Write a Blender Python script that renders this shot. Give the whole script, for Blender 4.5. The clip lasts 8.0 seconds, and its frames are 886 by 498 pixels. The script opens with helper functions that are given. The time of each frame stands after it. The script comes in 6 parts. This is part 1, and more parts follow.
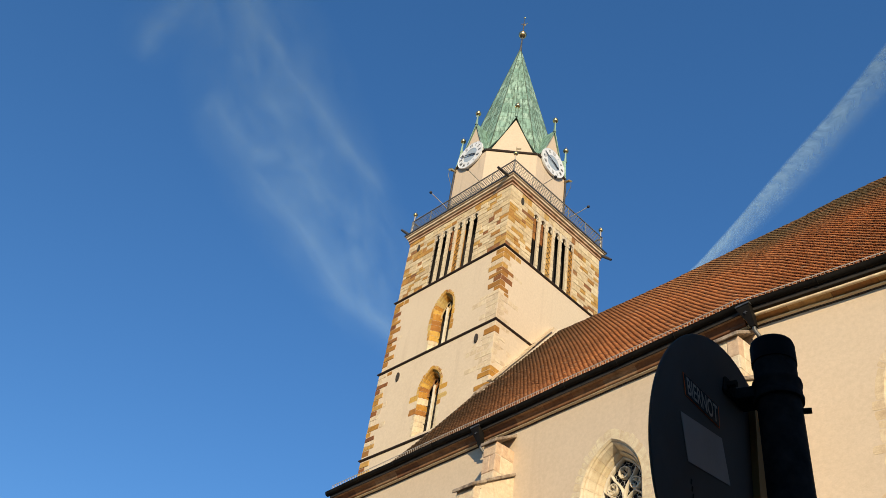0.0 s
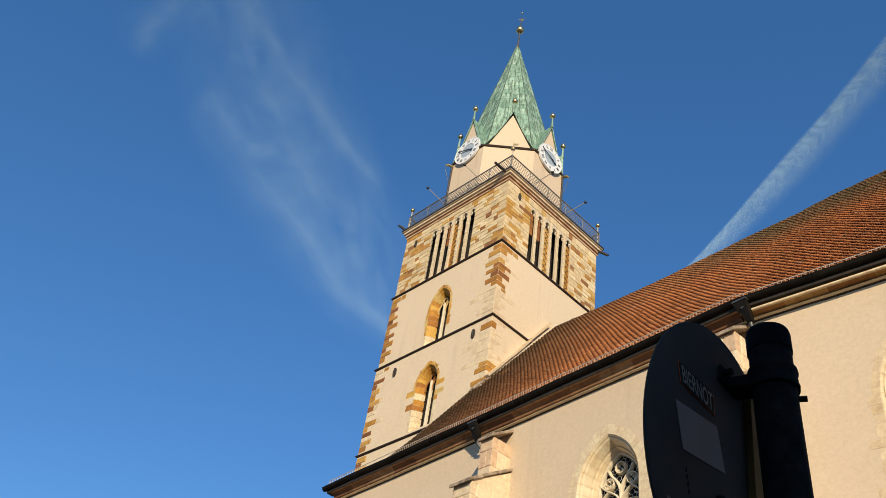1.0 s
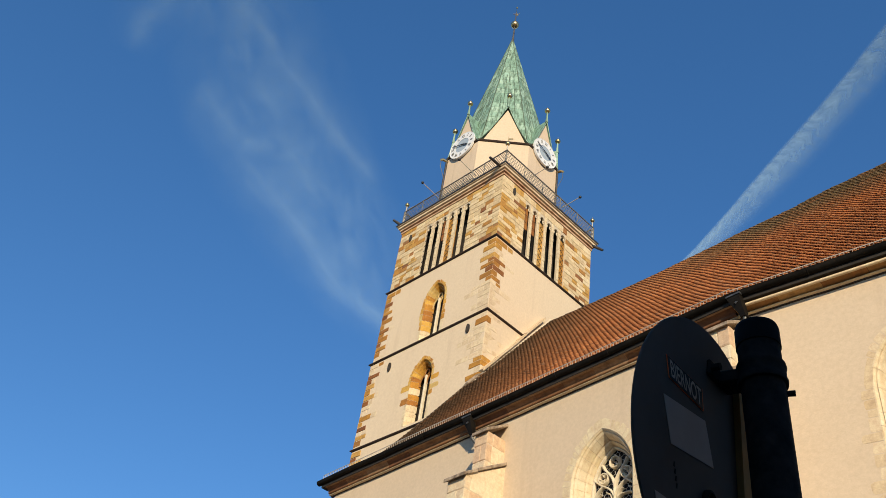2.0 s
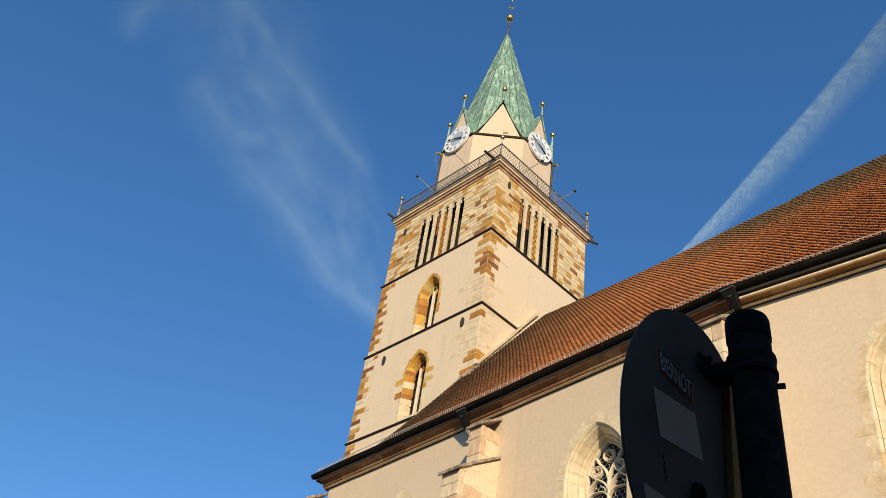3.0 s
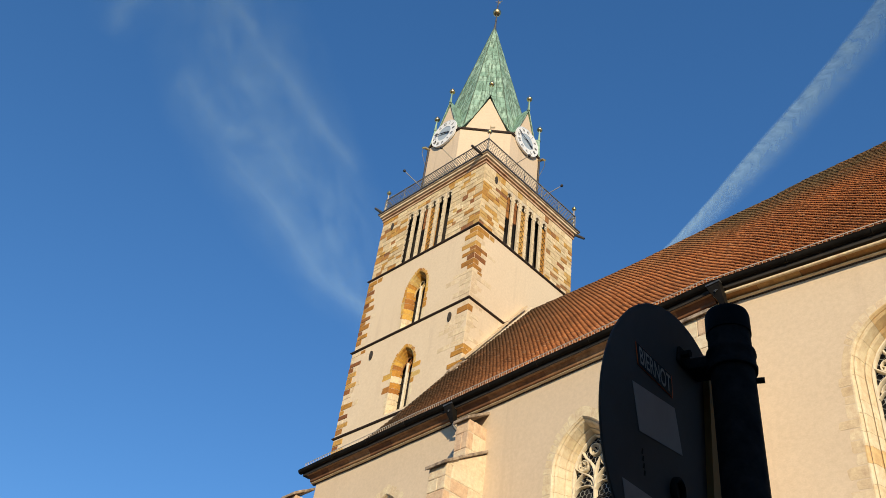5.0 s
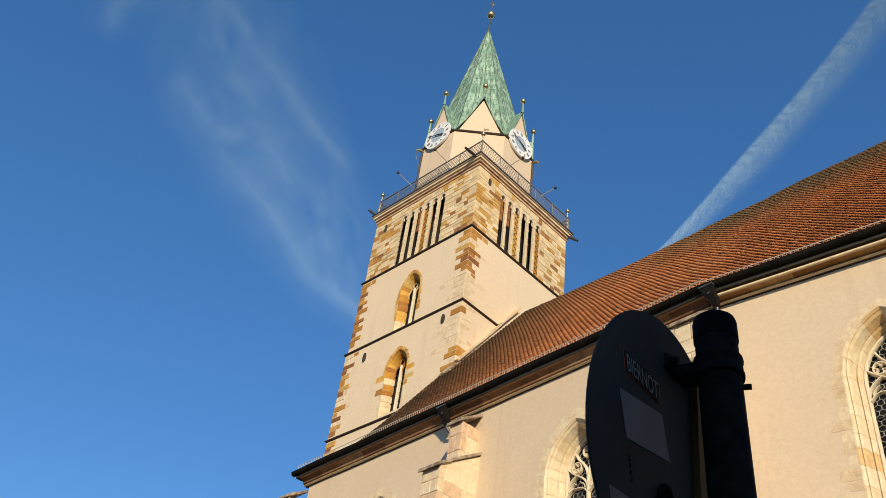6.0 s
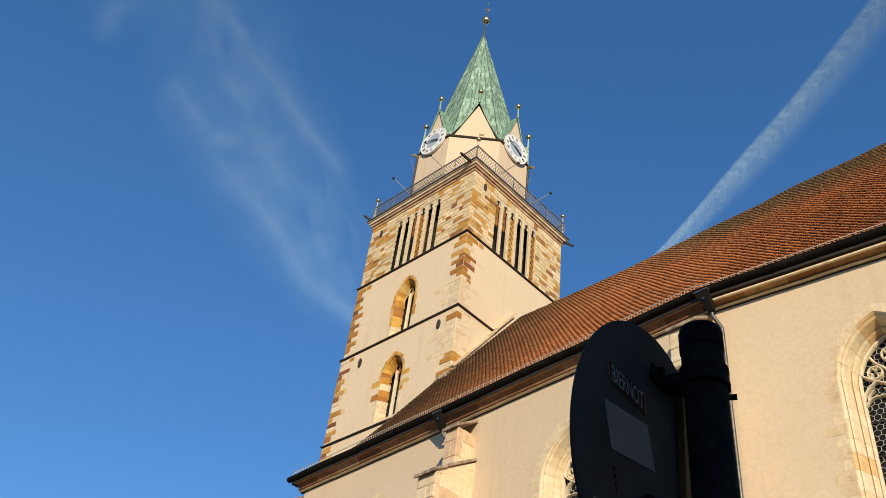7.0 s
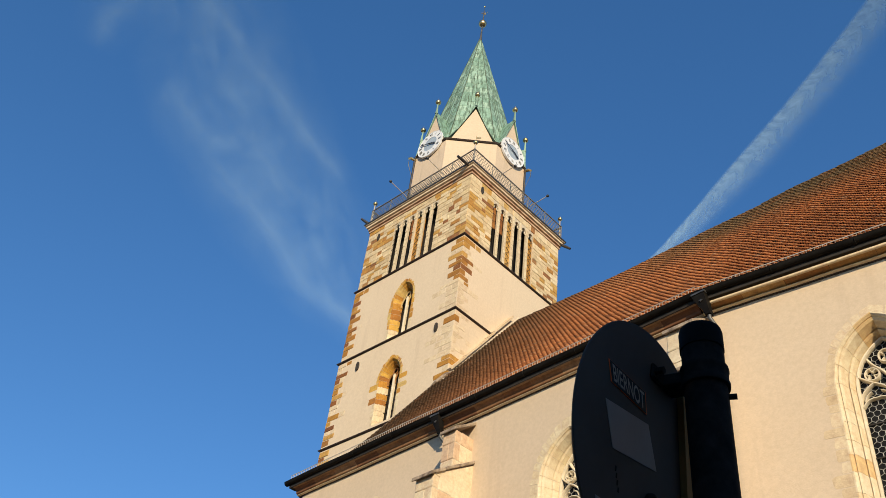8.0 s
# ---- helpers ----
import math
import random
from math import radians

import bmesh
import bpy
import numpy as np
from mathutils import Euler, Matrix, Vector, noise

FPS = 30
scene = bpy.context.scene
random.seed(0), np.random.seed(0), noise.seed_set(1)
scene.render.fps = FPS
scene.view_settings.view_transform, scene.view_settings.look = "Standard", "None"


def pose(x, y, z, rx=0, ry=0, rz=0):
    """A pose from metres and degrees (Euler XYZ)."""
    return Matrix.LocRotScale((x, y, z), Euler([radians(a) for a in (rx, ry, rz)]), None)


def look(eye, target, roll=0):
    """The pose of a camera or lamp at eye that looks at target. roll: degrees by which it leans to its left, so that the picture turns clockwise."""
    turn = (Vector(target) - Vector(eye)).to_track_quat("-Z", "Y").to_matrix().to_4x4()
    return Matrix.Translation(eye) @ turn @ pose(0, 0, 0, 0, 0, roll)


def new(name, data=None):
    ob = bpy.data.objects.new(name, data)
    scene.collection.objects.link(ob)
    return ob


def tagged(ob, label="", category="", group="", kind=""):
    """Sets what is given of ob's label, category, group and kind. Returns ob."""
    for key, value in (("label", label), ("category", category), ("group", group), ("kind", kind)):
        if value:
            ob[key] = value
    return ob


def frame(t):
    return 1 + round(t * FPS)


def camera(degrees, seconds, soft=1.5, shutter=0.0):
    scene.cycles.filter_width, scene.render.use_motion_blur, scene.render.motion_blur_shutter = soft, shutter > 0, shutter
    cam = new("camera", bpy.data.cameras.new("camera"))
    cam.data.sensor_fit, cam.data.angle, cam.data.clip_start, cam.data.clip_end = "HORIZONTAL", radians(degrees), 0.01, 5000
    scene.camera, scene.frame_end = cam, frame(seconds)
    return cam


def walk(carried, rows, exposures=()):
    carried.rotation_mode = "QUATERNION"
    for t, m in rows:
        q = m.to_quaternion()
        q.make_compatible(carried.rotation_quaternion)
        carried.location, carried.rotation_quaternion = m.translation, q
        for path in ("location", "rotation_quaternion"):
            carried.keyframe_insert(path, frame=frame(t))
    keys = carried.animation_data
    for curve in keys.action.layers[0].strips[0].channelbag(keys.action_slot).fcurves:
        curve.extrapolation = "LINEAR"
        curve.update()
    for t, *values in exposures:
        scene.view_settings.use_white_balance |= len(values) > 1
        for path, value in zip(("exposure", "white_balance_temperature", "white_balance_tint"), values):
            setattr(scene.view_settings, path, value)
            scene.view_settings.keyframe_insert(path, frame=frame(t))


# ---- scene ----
# ---- camera and walk ----
cam = camera(51.0, 8.0, soft=0.6)
PATH = [
    (0, 23.9747, -22.7665, 1.5944, 44.605, 42.362, -7.639),
    (0.5, 23.9687, -22.7609, 1.5939, 44.478, 42.293, -7.606),
    (1, 23.9676, -22.7517, 1.5917, 44.456, 42.118, -7.545),
    (1.5, 23.9714, -22.7484, 1.5927, 44.35, 41.977, -7.445),
    (3, 23.973, -22.7329, 1.5985, 43.911, 41.476, -7.196),
    (3.5, 23.9734, -22.7306, 1.6, 43.795, 41.34, -7.05),
    (4, 23.98, -22.7276, 1.599, 43.639, 41.305, -6.815),
    (4.5, 23.9767, -22.7221, 1.6018, 43.502, 41.218, -6.706),
    (6, 23.9877, -22.7205, 1.6094, 43.013, 41.366, -6.446),
    (6.5, 23.9981, -22.7247, 1.614, 42.935, 41.537, -6.28),
    (7, 24.0027, -22.7149, 1.617, 42.871, 41.7, -6.213),
    (7.5, 24.001, -22.7131, 1.613, 42.875, 41.773, -6.116),
    (8, 24.0006, -22.7211, 1.6092, 42.836, 41.901, -5.985),
]
walk(cam, [(t, pose(x, y, z, 90 + pitch, roll, yaw)) for t, x, y, z, yaw, pitch, roll in PATH], [(0.0, 0.38), (8.0, 0.38)])

# ---- world, sun ----
SUN = Vector((0.705, -0.62, 0.335)).normalized()
world = bpy.data.worlds.new("sky")
scene.world = world
world.use_nodes = True
wn = world.node_tree
wn.nodes.clear()
sky = wn.nodes.new("ShaderNodeTexSky")
sky.sky_type = "NISHITA"
sky.sun_disc = False
sky.sun_elevation = math.asin(SUN.z)
sky.sun_rotation = math.atan2(SUN.x, SUN.y)
sky.altitude = 300
sky.air_density, sky.dust_density, sky.ozone_density = 1.0, 0.0, 4.0
back = wn.nodes.new("ShaderNodeBackground")
back.inputs["Strength"].default_value = 0.152
rich = wn.nodes.new("ShaderNodeHueSaturation")
rich.inputs["Saturation"].default_value = 1.25
rich.inputs["Hue"].default_value = 0.5015
wout = wn.nodes.new("ShaderNodeOutputWorld")
even = wn.nodes.new("ShaderNodeGamma")
even.inputs["Gamma"].default_value = 0.82
wn.links.new(sky.outputs[0], even.inputs["Color"])
wn.links.new(even.outputs[0], rich.inputs["Color"])
deep = wn.nodes.new("ShaderNodeVectorMath")
deep.operation = "MULTIPLY"
deep.inputs[1].default_value = (0.97, 0.99, 1.07)
wn.links.new(rich.outputs[0], deep.inputs[0])
wn.links.new(deep.outputs[0], back.inputs[0])
wn.links.new(back.outputs[0], wout.inputs[0])

sun_data = bpy.data.lights.new("sun", "SUN")
sun_data.energy, sun_data.angle, sun_data.color = 4.1, radians(0.53), (0.98, 0.82, 0.555)
sun = new("sun", sun_data)
sun.matrix_world = look(SUN * 200, (0, 0, 0))


# ---- materials ----
class Nodes:
    """A few shorthands for one node material."""

    def __init__(self, name, rough=0.8, metal=0.0):
        self.m = bpy.data.materials.new(name)
        self.m.use_nodes = True
        self.t = self.m.node_tree
        self.b = self.t.nodes["Principled BSDF"]
        self.b.inputs["Roughness"].default_value = rough
        self.b.inputs["Metallic"].default_value = metal

    def n(self, kind, **values):
        node = self.t.nodes.new(kind)
        for key, v in values.items():
            node.inputs[key.replace("_", " ")].default_value = v
        return node

    def link(self, a, b):
        self.t.links.new(a, b)

    def coords(self):
        return self.n("ShaderNodeTexCoord").outputs["Object"]

    def world_pos(self):
        return self.n("ShaderNodeNewGeometry").outputs["Position"]

    def noise(self, scale, detail=4.0, rough=0.6, vec=None):
        node = self.n("ShaderNodeTexNoise", Scale=scale, Detail=detail, Roughness=rough)
        self.link(vec if vec is not None else self.world_pos(), node.inputs["Vector"])
        return node.outputs["Fac"]

    def ramp(self, fac, stops, mode="LINEAR"):
        node = self.n("ShaderNodeValToRGB")
        node.color_ramp.interpolation = mode
        el = node.color_ramp.elements
        while len(el) < len(stops):
            el.new(0.5)
        for e, (p, c) in zip(el, stops):
            e.position, e.color = p, (*c, 1) if len(c) == 3 else c
        self.link(fac, node.inputs[0])
        return node.outputs[0]

    def mix(self, fac, a, b, mode="MIX"):
        node = self.n("ShaderNodeMix")
        node.data_type, node.blend_type = "RGBA", mode
        for src, sock in ((fac, node.inputs[0]), (a, node.inputs[6]), (b, node.inputs[7])):
            if isinstance(src, (int, float)):
                sock.default_value = src
            elif isinstance(src, tuple):
                sock.default_value = (*src, 1)
            else:
                self.link(src, sock)
        return node.outputs[2]

    def bump(self, height, strength=0.4, dist=0.02):
        node = self.n("ShaderNodeBump", Strength=strength, Distance=dist)
        self.link(height, node.inputs["Height"])
        self.link(node.outputs[0], self.b.inputs["Normal"])

    def colour(self, c):
        if isinstance(c, tuple):
            self.b.inputs["Base Color"].default_value = (*c, 1)
        else:
            self.link(c, self.b.inputs["Base Color"])
        return self


def plaster_material(name, a, b, stain):
    k = Nodes(name, 0.92)
    big = k.ramp(k.noise(0.35, 5, 0.65), [(0.3, a), (0.7, b)])
    fine = k.mix(0.5, big, k.ramp(k.noise(9, 6, 0.7), [(0.35, tuple(v * 0.9 for v in a)), (0.65, b)]))
    # rain streaks: noise stretched along the height
    st = k.n("ShaderNodeMapping")
    k.link(k.world_pos(), st.inputs[0])
    st.inputs["Scale"].default_value = (1.6, 1.6, 0.12)
    mask = k.ramp(k.noise(1.0, 6, 0.7, st.outputs[0]), [(0.55, (0, 0, 0)), (0.8, (0.55, 0.55, 0.55))])
    k.colour(k.mix(mask, fine, stain))
    k.bump(k.noise(24, 6, 0.75), 0.35, 0.02)
    return k.m


def stone_material(name, stops, grime=(0.16, 0.12, 0.08), amount=0.5):
    """Sandstone whose pieces differ: the hue follows each object's random number."""
    k = Nodes(name, 0.9)
    info = k.n("ShaderNodeObjectInfo").outputs["Random"]
    base = k.ramp(info, stops, "CONSTANT")
    grain = k.mix(0.5, base, k.ramp(k.noise(6, 7, 0.75), [(0.3, (0.24, 0.20, 0.16)), (0.7, (0.85, 0.79, 0.68))]), "OVERLAY")
    broad = k.ramp(k.noise(0.8, 6, 0.7), [(0.40, (0, 0, 0)), (0.66, (amount * 0.55,) * 3)])
    grain = k.mix(broad, grain, tuple(0.5 * g + 0.5 * c for g, c in zip(grime, stops[0][1])))
    mask = k.ramp(k.noise(2.6, 8, 0.8), [(0.47, (0, 0, 0)), (0.70, (amount, amount, amount))])
    k.colour(k.mix(mask, grain, grime))
    k.bump(k.noise(14, 7, 0.75), 0.6, 0.025)
    return k.m


def plain_material(name, a, b, rough=0.6, metal=0.0, scale=6.0, bump=0.15):
    k = Nodes(name, rough, metal)
    k.colour(k.ramp(k.noise(scale, 5, 0.65), [(0.32, a), (0.68, b)]))
    if bump:
        k.bump(k.noise(scale * 4, 5, 0.7), bump, 0.01)
    return k.m


M = {}
M["plaster_tower"] = plaster_material("tower_plaster", (0.64, 0.50, 0.345), (0.715, 0.575, 0.41), (0.50, 0.38, 0.265))
M["plaster_octagon"] = plaster_material("octagon_plaster", (0.60, 0.465, 0.33), (0.66, 0.52, 0.38), (0.33, 0.25, 0.18))
M["plaster_nave"] = plaster_material("nave_plaster", (0.575, 0.447, 0.312), (0.65, 0.51, 0.365), (0.465, 0.355, 0.25))
M["quoin"] = stone_material("buff_quoin_sandstone", [(0.0, (0.66, 0.53, 0.37)), (0.3, (0.62, 0.495, 0.345)), (0.55, (0.68, 0.55, 0.40)), (0.8, (0.58, 0.46, 0.32))], (0.40, 0.31, 0.21), 0.35)
M["quoin_ochre"] = stone_material("ochre_quoin_sandstone", [(0.0, (0.42, 0.205, 0.030)), (0.3, (0.48, 0.255, 0.050)), (0.55, (0.36, 0.16, 0.024)), (0.8, (0.50, 0.29, 0.075))], (0.14, 0.07, 0.025), 0.55)
M["quoin_brown"] = stone_material("red_brown_quoin_sandstone", [(0.0, (0.24, 0.088, 0.020)), (0.35, (0.30, 0.125, 0.026)), (0.65, (0.17, 0.060, 0.016)), (0.85, (0.34, 0.155, 0.034))], (0.07, 0.035, 0.018), 0.55)
M["ashlar"] = stone_material("buff_belfry_sandstone", [(0.0, (0.68, 0.545, 0.355)), (0.22, (0.61, 0.48, 0.305)), (0.42, (0.72, 0.585, 0.395)), (0.62, (0.57, 0.44, 0.275)), (0.8, (0.66, 0.51, 0.31))], (0.26, 0.175, 0.09), 0.5)
M["ashlar_ochre"] = stone_material("ochre_belfry_sandstone", [(0.0, (0.50, 0.285, 0.065)), (0.35, (0.43, 0.215, 0.042)), (0.65, (0.54, 0.35, 0.12)), (0.85, (0.38, 0.18, 0.038))], (0.20, 0.12, 0.055), 0.5)
M["ashlar_brown"] = stone_material("brown_belfry_sandstone", [(0.0, (0.32, 0.145, 0.045)), (0.5, (0.26, 0.105, 0.035)), (0.8, (0.38, 0.20, 0.07))], (0.10, 0.06, 0.035), 0.6)
M["mortar"] = plain_material("lime_mortar", (0.42, 0.34, 0.24), (0.64, 0.54, 0.40), 0.95, 0, 8, 0.4)
M["ochre"] = stone_material("ochre_sandstone", [(0.0, (0.47, 0.25, 0.055)), (0.3, (0.50, 0.30, 0.09)), (0.55, (0.40, 0.185, 0.04)), (0.72, (0.32, 0.135, 0.035)), (0.85, (0.56, 0.41, 0.20))], amount=0.35)
M["pale_stone"] = stone_material("pale_sandstone", [(0.0, (0.66, 0.55, 0.39)), (0.35, (0.60, 0.49, 0.34)), (0.65, (0.66, 0.55, 0.38)), (0.88, (0.62, 0.49, 0.33))], (0.44, 0.34, 0.23), 0.3)
M["pink_stone"] = stone_material("buttress_sandstone", [(0.0, (0.68, 0.56, 0.40)), (0.4, (0.65, 0.52, 0.37)), (0.66, (0.58, 0.41, 0.28)), (0.80, (0.70, 0.59, 0.43))], (0.44, 0.32, 0.22), 0.4)
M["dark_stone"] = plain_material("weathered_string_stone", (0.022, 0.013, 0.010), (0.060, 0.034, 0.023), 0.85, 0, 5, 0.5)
M["coping"] = plain_material("weathered_coping_stone", (0.10, 0.065, 0.045), (0.44, 0.34, 0.24), 0.92, 0, 3.5, 0.6)
M["cornice"] = stone_material("cornice_sandstone", [(0.0, (0.36, 0.195, 0.062)), (0.3, (0.27, 0.125, 0.036)), (0.55, (0.44, 0.27, 0.105)), (0.8, (0.31, 0.155, 0.05))], (0.13, 0.065, 0.025), 0.6)
M["cornice_brown"] = stone_material("brown_stained_cornice", [(0.0, (0.22, 0.098, 0.040)), (0.3, (0.16, 0.066, 0.027)), (0.6, (0.28, 0.14, 0.062)), (0.85, (0.34, 0.20, 0.105))], (0.07, 0.032, 0.015), 0.65)
M["cornice_red"] = plain_material("reddish_cornice_stone", (0.34, 0.18, 0.10), (0.60, 0.43, 0.27), 0.9, 0, 2.2, 0.5)
M["cornice_top"] = plain_material("tower_cornice_stone", (0.50, 0.36, 0.225), (0.70, 0.57, 0.40), 0.9, 0, 2.2, 0.5)
M["lead"] = plain_material("dark_lead", (0.03, 0.028, 0.028), (0.07, 0.062, 0.06), 0.55, 0.4, 4, 0.2)
M["gutter"] = plain_material("dark_gutter_metal", (0.006, 0.005, 0.0043), (0.017, 0.0145, 0.012), 0.55, 0.0, 2, 0.12)
M["zinc"] = plain_material("weathered_zinc", (0.07, 0.068, 0.065), (0.16, 0.155, 0.15), 0.5, 0.6, 5, 0.15)
M["wire"] = plain_material("galvanised_wire", (0.42, 0.37, 0.31), (0.58, 0.52, 0.44), 0.5, 0.3, 8, 0)
M["iron"] = plain_material("dark_iron", (0.018, 0.014, 0.012), (0.05, 0.04, 0.033), 0.85, 0.0, 9, 0.2)
M["rail"] = plain_material("grey_iron_railing", (0.10, 0.10, 0.09), (0.22, 0.20, 0.17), 0.6, 0.3, 9, 0.1)
M["gold"] = plain_material("gilding", (0.60, 0.42, 0.18), (0.74, 0.54, 0.27), 0.32, 1.0, 12, 0.05)
M["white"] = plain_material("white_clock_enamel", (0.72, 0.72, 0.72), (0.80, 0.80, 0.80), 0.4, 0, 6, 0)
M["dial"] = plain_material("grey_blue_dial", (0.30, 0.36, 0.42), (0.40, 0.46, 0.52), 0.45, 0, 5, 0)
M["black"] = plain_material("black_paint", (0.012, 0.012, 0.014), (0.03, 0.03, 0.033), 0.5, 0, 9, 0)
# near-black for timber parts, and for shade put in as colour
M["louvre_shade"] = plain_material("dark_timber_and_shade", (0.012, 0.009, 0.007), (0.03, 0.022, 0.016), 0.85, 0, 4, 0.3)
M["lancet"] = stone_material("lancet_sandstone", [(0.0, (0.56, 0.30, 0.045)), (0.28, (0.46, 0.22, 0.030)), (0.5, (0.60, 0.36, 0.075)), (0.74, (0.34, 0.14, 0.025)), (0.86, (0.60, 0.43, 0.16))], (0.17, 0.08, 0.025), 0.45)
M["reveal"] = stone_material("golden_reveal_stone", [(0.0, (0.68, 0.57, 0.41)), (0.35, (0.66, 0.54, 0.37)), (0.55, (0.70, 0.60, 0.45)), (0.86, (0.62, 0.43, 0.22)), (0.92, (0.68, 0.57, 0.41))], (0.52, 0.33, 0.15), 0.4)
M["surround"] = stone_material("bonded_surround_stone", [(0.0, (0.64, 0.51, 0.36)), (0.3, (0.57, 0.445, 0.30)), (0.6, (0.66, 0.54, 0.39)), (0.88, (0.54, 0.41, 0.26))], (0.50, 0.38, 0.26), 0.3)
M["tracery"] = plain_material("carved_pale_stone", (0.60, 0.51, 0.37), (0.74, 0.65, 0.50), 0.85, 0, 5, 0.35)
M["leadcame"] = plain_material("lead_came", (0.34, 0.33, 0.31), (0.52, 0.50, 0.46), 0.6, 0.1, 10, 0)
M["asphalt"] = plain_material("street_paving", (0.05, 0.048, 0.045), (0.09, 0.085, 0.08), 0.9, 0, 3, 0.5)
M["render_wall"] = plaster_material("house_render", (0.34, 0.31, 0.28), (0.42, 0.38, 0.33), (0.25, 0.22, 0.19))
M["pole"] = plain_material("dark_powder_coat", (0.014, 0.011, 0.0085), (0.038, 0.030, 0.023), 0.8, 0.0, 30, 0.15)
M["cap"] = plain_material("black_plastic", (0.010, 0.0085, 0.007), (0.016, 0.0135, 0.011), 0.85, 0, 20, 0.1)
M["sign_back"] = plain_material("anthracite_sign_back", (0.104, 0.080, 0.062), (0.130, 0.100, 0.078), 0.75, 0.0, 6, 0.06)
M["sticker"] = plain_material("grey_sticker", (0.33, 0.265, 0.215), (0.39, 0.32, 0.26), 0.6, 0, 10, 0.03)
M["orange"] = plain_material("red_orange_sticker", (0.70, 0.16, 0.045), (0.78, 0.20, 0.06), 0.5, 0, 12, 0)
M["sticker_dark"] = plain_material("dark_sticker_print", (0.03, 0.024, 0.02), (0.045, 0.036, 0.03), 0.5, 0, 12, 0)
M["sticker_bar"] = plain_material("pale_sticker_print", (0.36, 0.30, 0.23), (0.44, 0.37, 0.29), 0.5, 0, 12, 0)
M["blue_film"] = plain_material("blue_sign_face", (0.02, 0.06, 0.30), (0.03, 0.08, 0.36), 0.35, 0, 6, 0)
M["rust_rail"] = plain_material("flat_brown", (0.30, 0.155, 0.045), (0.36, 0.19, 0.058), 0.7, 0.0, 10, 0.1)


def glass_material():
    k = Nodes("dark_leaded_glass", 0.25)
    k.b.inputs["Specular IOR Level"].default_value = 0.05
    k.colour(k.ramp(k.noise(2.5, 4, 0.6), [(0.3, (0.006, 0.006, 0.006)), (0.7, (0.022, 0.021, 0.02))]))
    k.bump(k.noise(5, 3, 0.5), 0.3, 0.03)
    return k.m


def tile_material():
    """Fired clay pan tiles; moss and lichen gather on the upper courses in patches."""
    k = Nodes("clay_roof_tile", 0.86)
    geo = k.n("ShaderNodeNewGeometry")
    per = geo.outputs["Random Per Island"]
    clay = k.ramp(per, [(0.0, (0.36, 0.138, 0.054)), (0.3, (0.54, 0.215, 0.080)), (0.6, (0.66, 0.275, 0.102)), (0.85, (0.46, 0.185, 0.076)), (0.97, (0.24, 0.105, 0.052)), (0.994, (0.62, 0.47, 0.33))])
    clay = k.mix(0.55, clay, k.ramp(k.noise(0.5, 5, 0.65), [(0.3, (0.29, 0.115, 0.048)), (0.7, (0.60, 0.240, 0.086))]))
    soot = k.ramp(k.noise(7, 6, 0.7), [(0.45, (0, 0, 0)), (0.72, (0.6, 0.6, 0.6))])
    clay = k.mix(soot, clay, (0.08, 0.042, 0.026))
    sep = k.n("ShaderNodeSeparateXYZ")
    k.link(geo.outputs["Position"], sep.inputs[0])
    high = k.n("ShaderNodeMapRange")
    high.inputs["From Min"].default_value, high.inputs["From Max"].default_value = 24.6, 27.8
    k.link(sep.outputs["Z"], high.inputs["Value"])
    mossy = k.n("ShaderNodeMath")
    mossy.operation = "MULTIPLY"
    east = k.n("ShaderNodeMapRange")
    east.inputs["From Min"].default_value, east.inputs["From Max"].default_value = 5.0, 12.0
    k.link(sep.outputs["X"], east.inputs["Value"])
    both = k.n("ShaderNodeMath")
    both.operation = "MULTIPLY"
    k.link(high.outputs[0], both.inputs[0])
    k.link(east.outputs[0], both.inputs[1])
    k.link(both.outputs[0], mossy.inputs[0])
    k.link(k.ramp(k.noise(0.9, 7, 0.78), [(0.26, (0, 0, 0)), (0.50, (0.95, 0.95, 0.95))]), mossy.inputs[1])
    near = k.n("ShaderNodeMapRange")
    near.inputs["From Min"].default_value, near.inputs["From Max"].default_value = 7.5, 0.5
    k.link(sep.outputs["X"], near.inputs["Value"])
    patch = k.n("ShaderNodeMath")
    patch.operation = "MULTIPLY"
    k.link(near.outputs[0], patch.inputs[0])
    k.link(k.ramp(k.noise(0.6, 6, 0.7), [(0.22, (0, 0, 0)), (0.45, (0.95, 0.95, 0.95))]), patch.inputs[1])
    clay = k.mix(patch.outputs[0], clay, (0.085, 0.050, 0.026))
    k.colour(k.mix(mossy.outputs[0], clay, (0.19, 0.135, 0.072)))
    k.bump(k.noise(22, 5, 0.7), 0.4, 0.02)
    return k.m


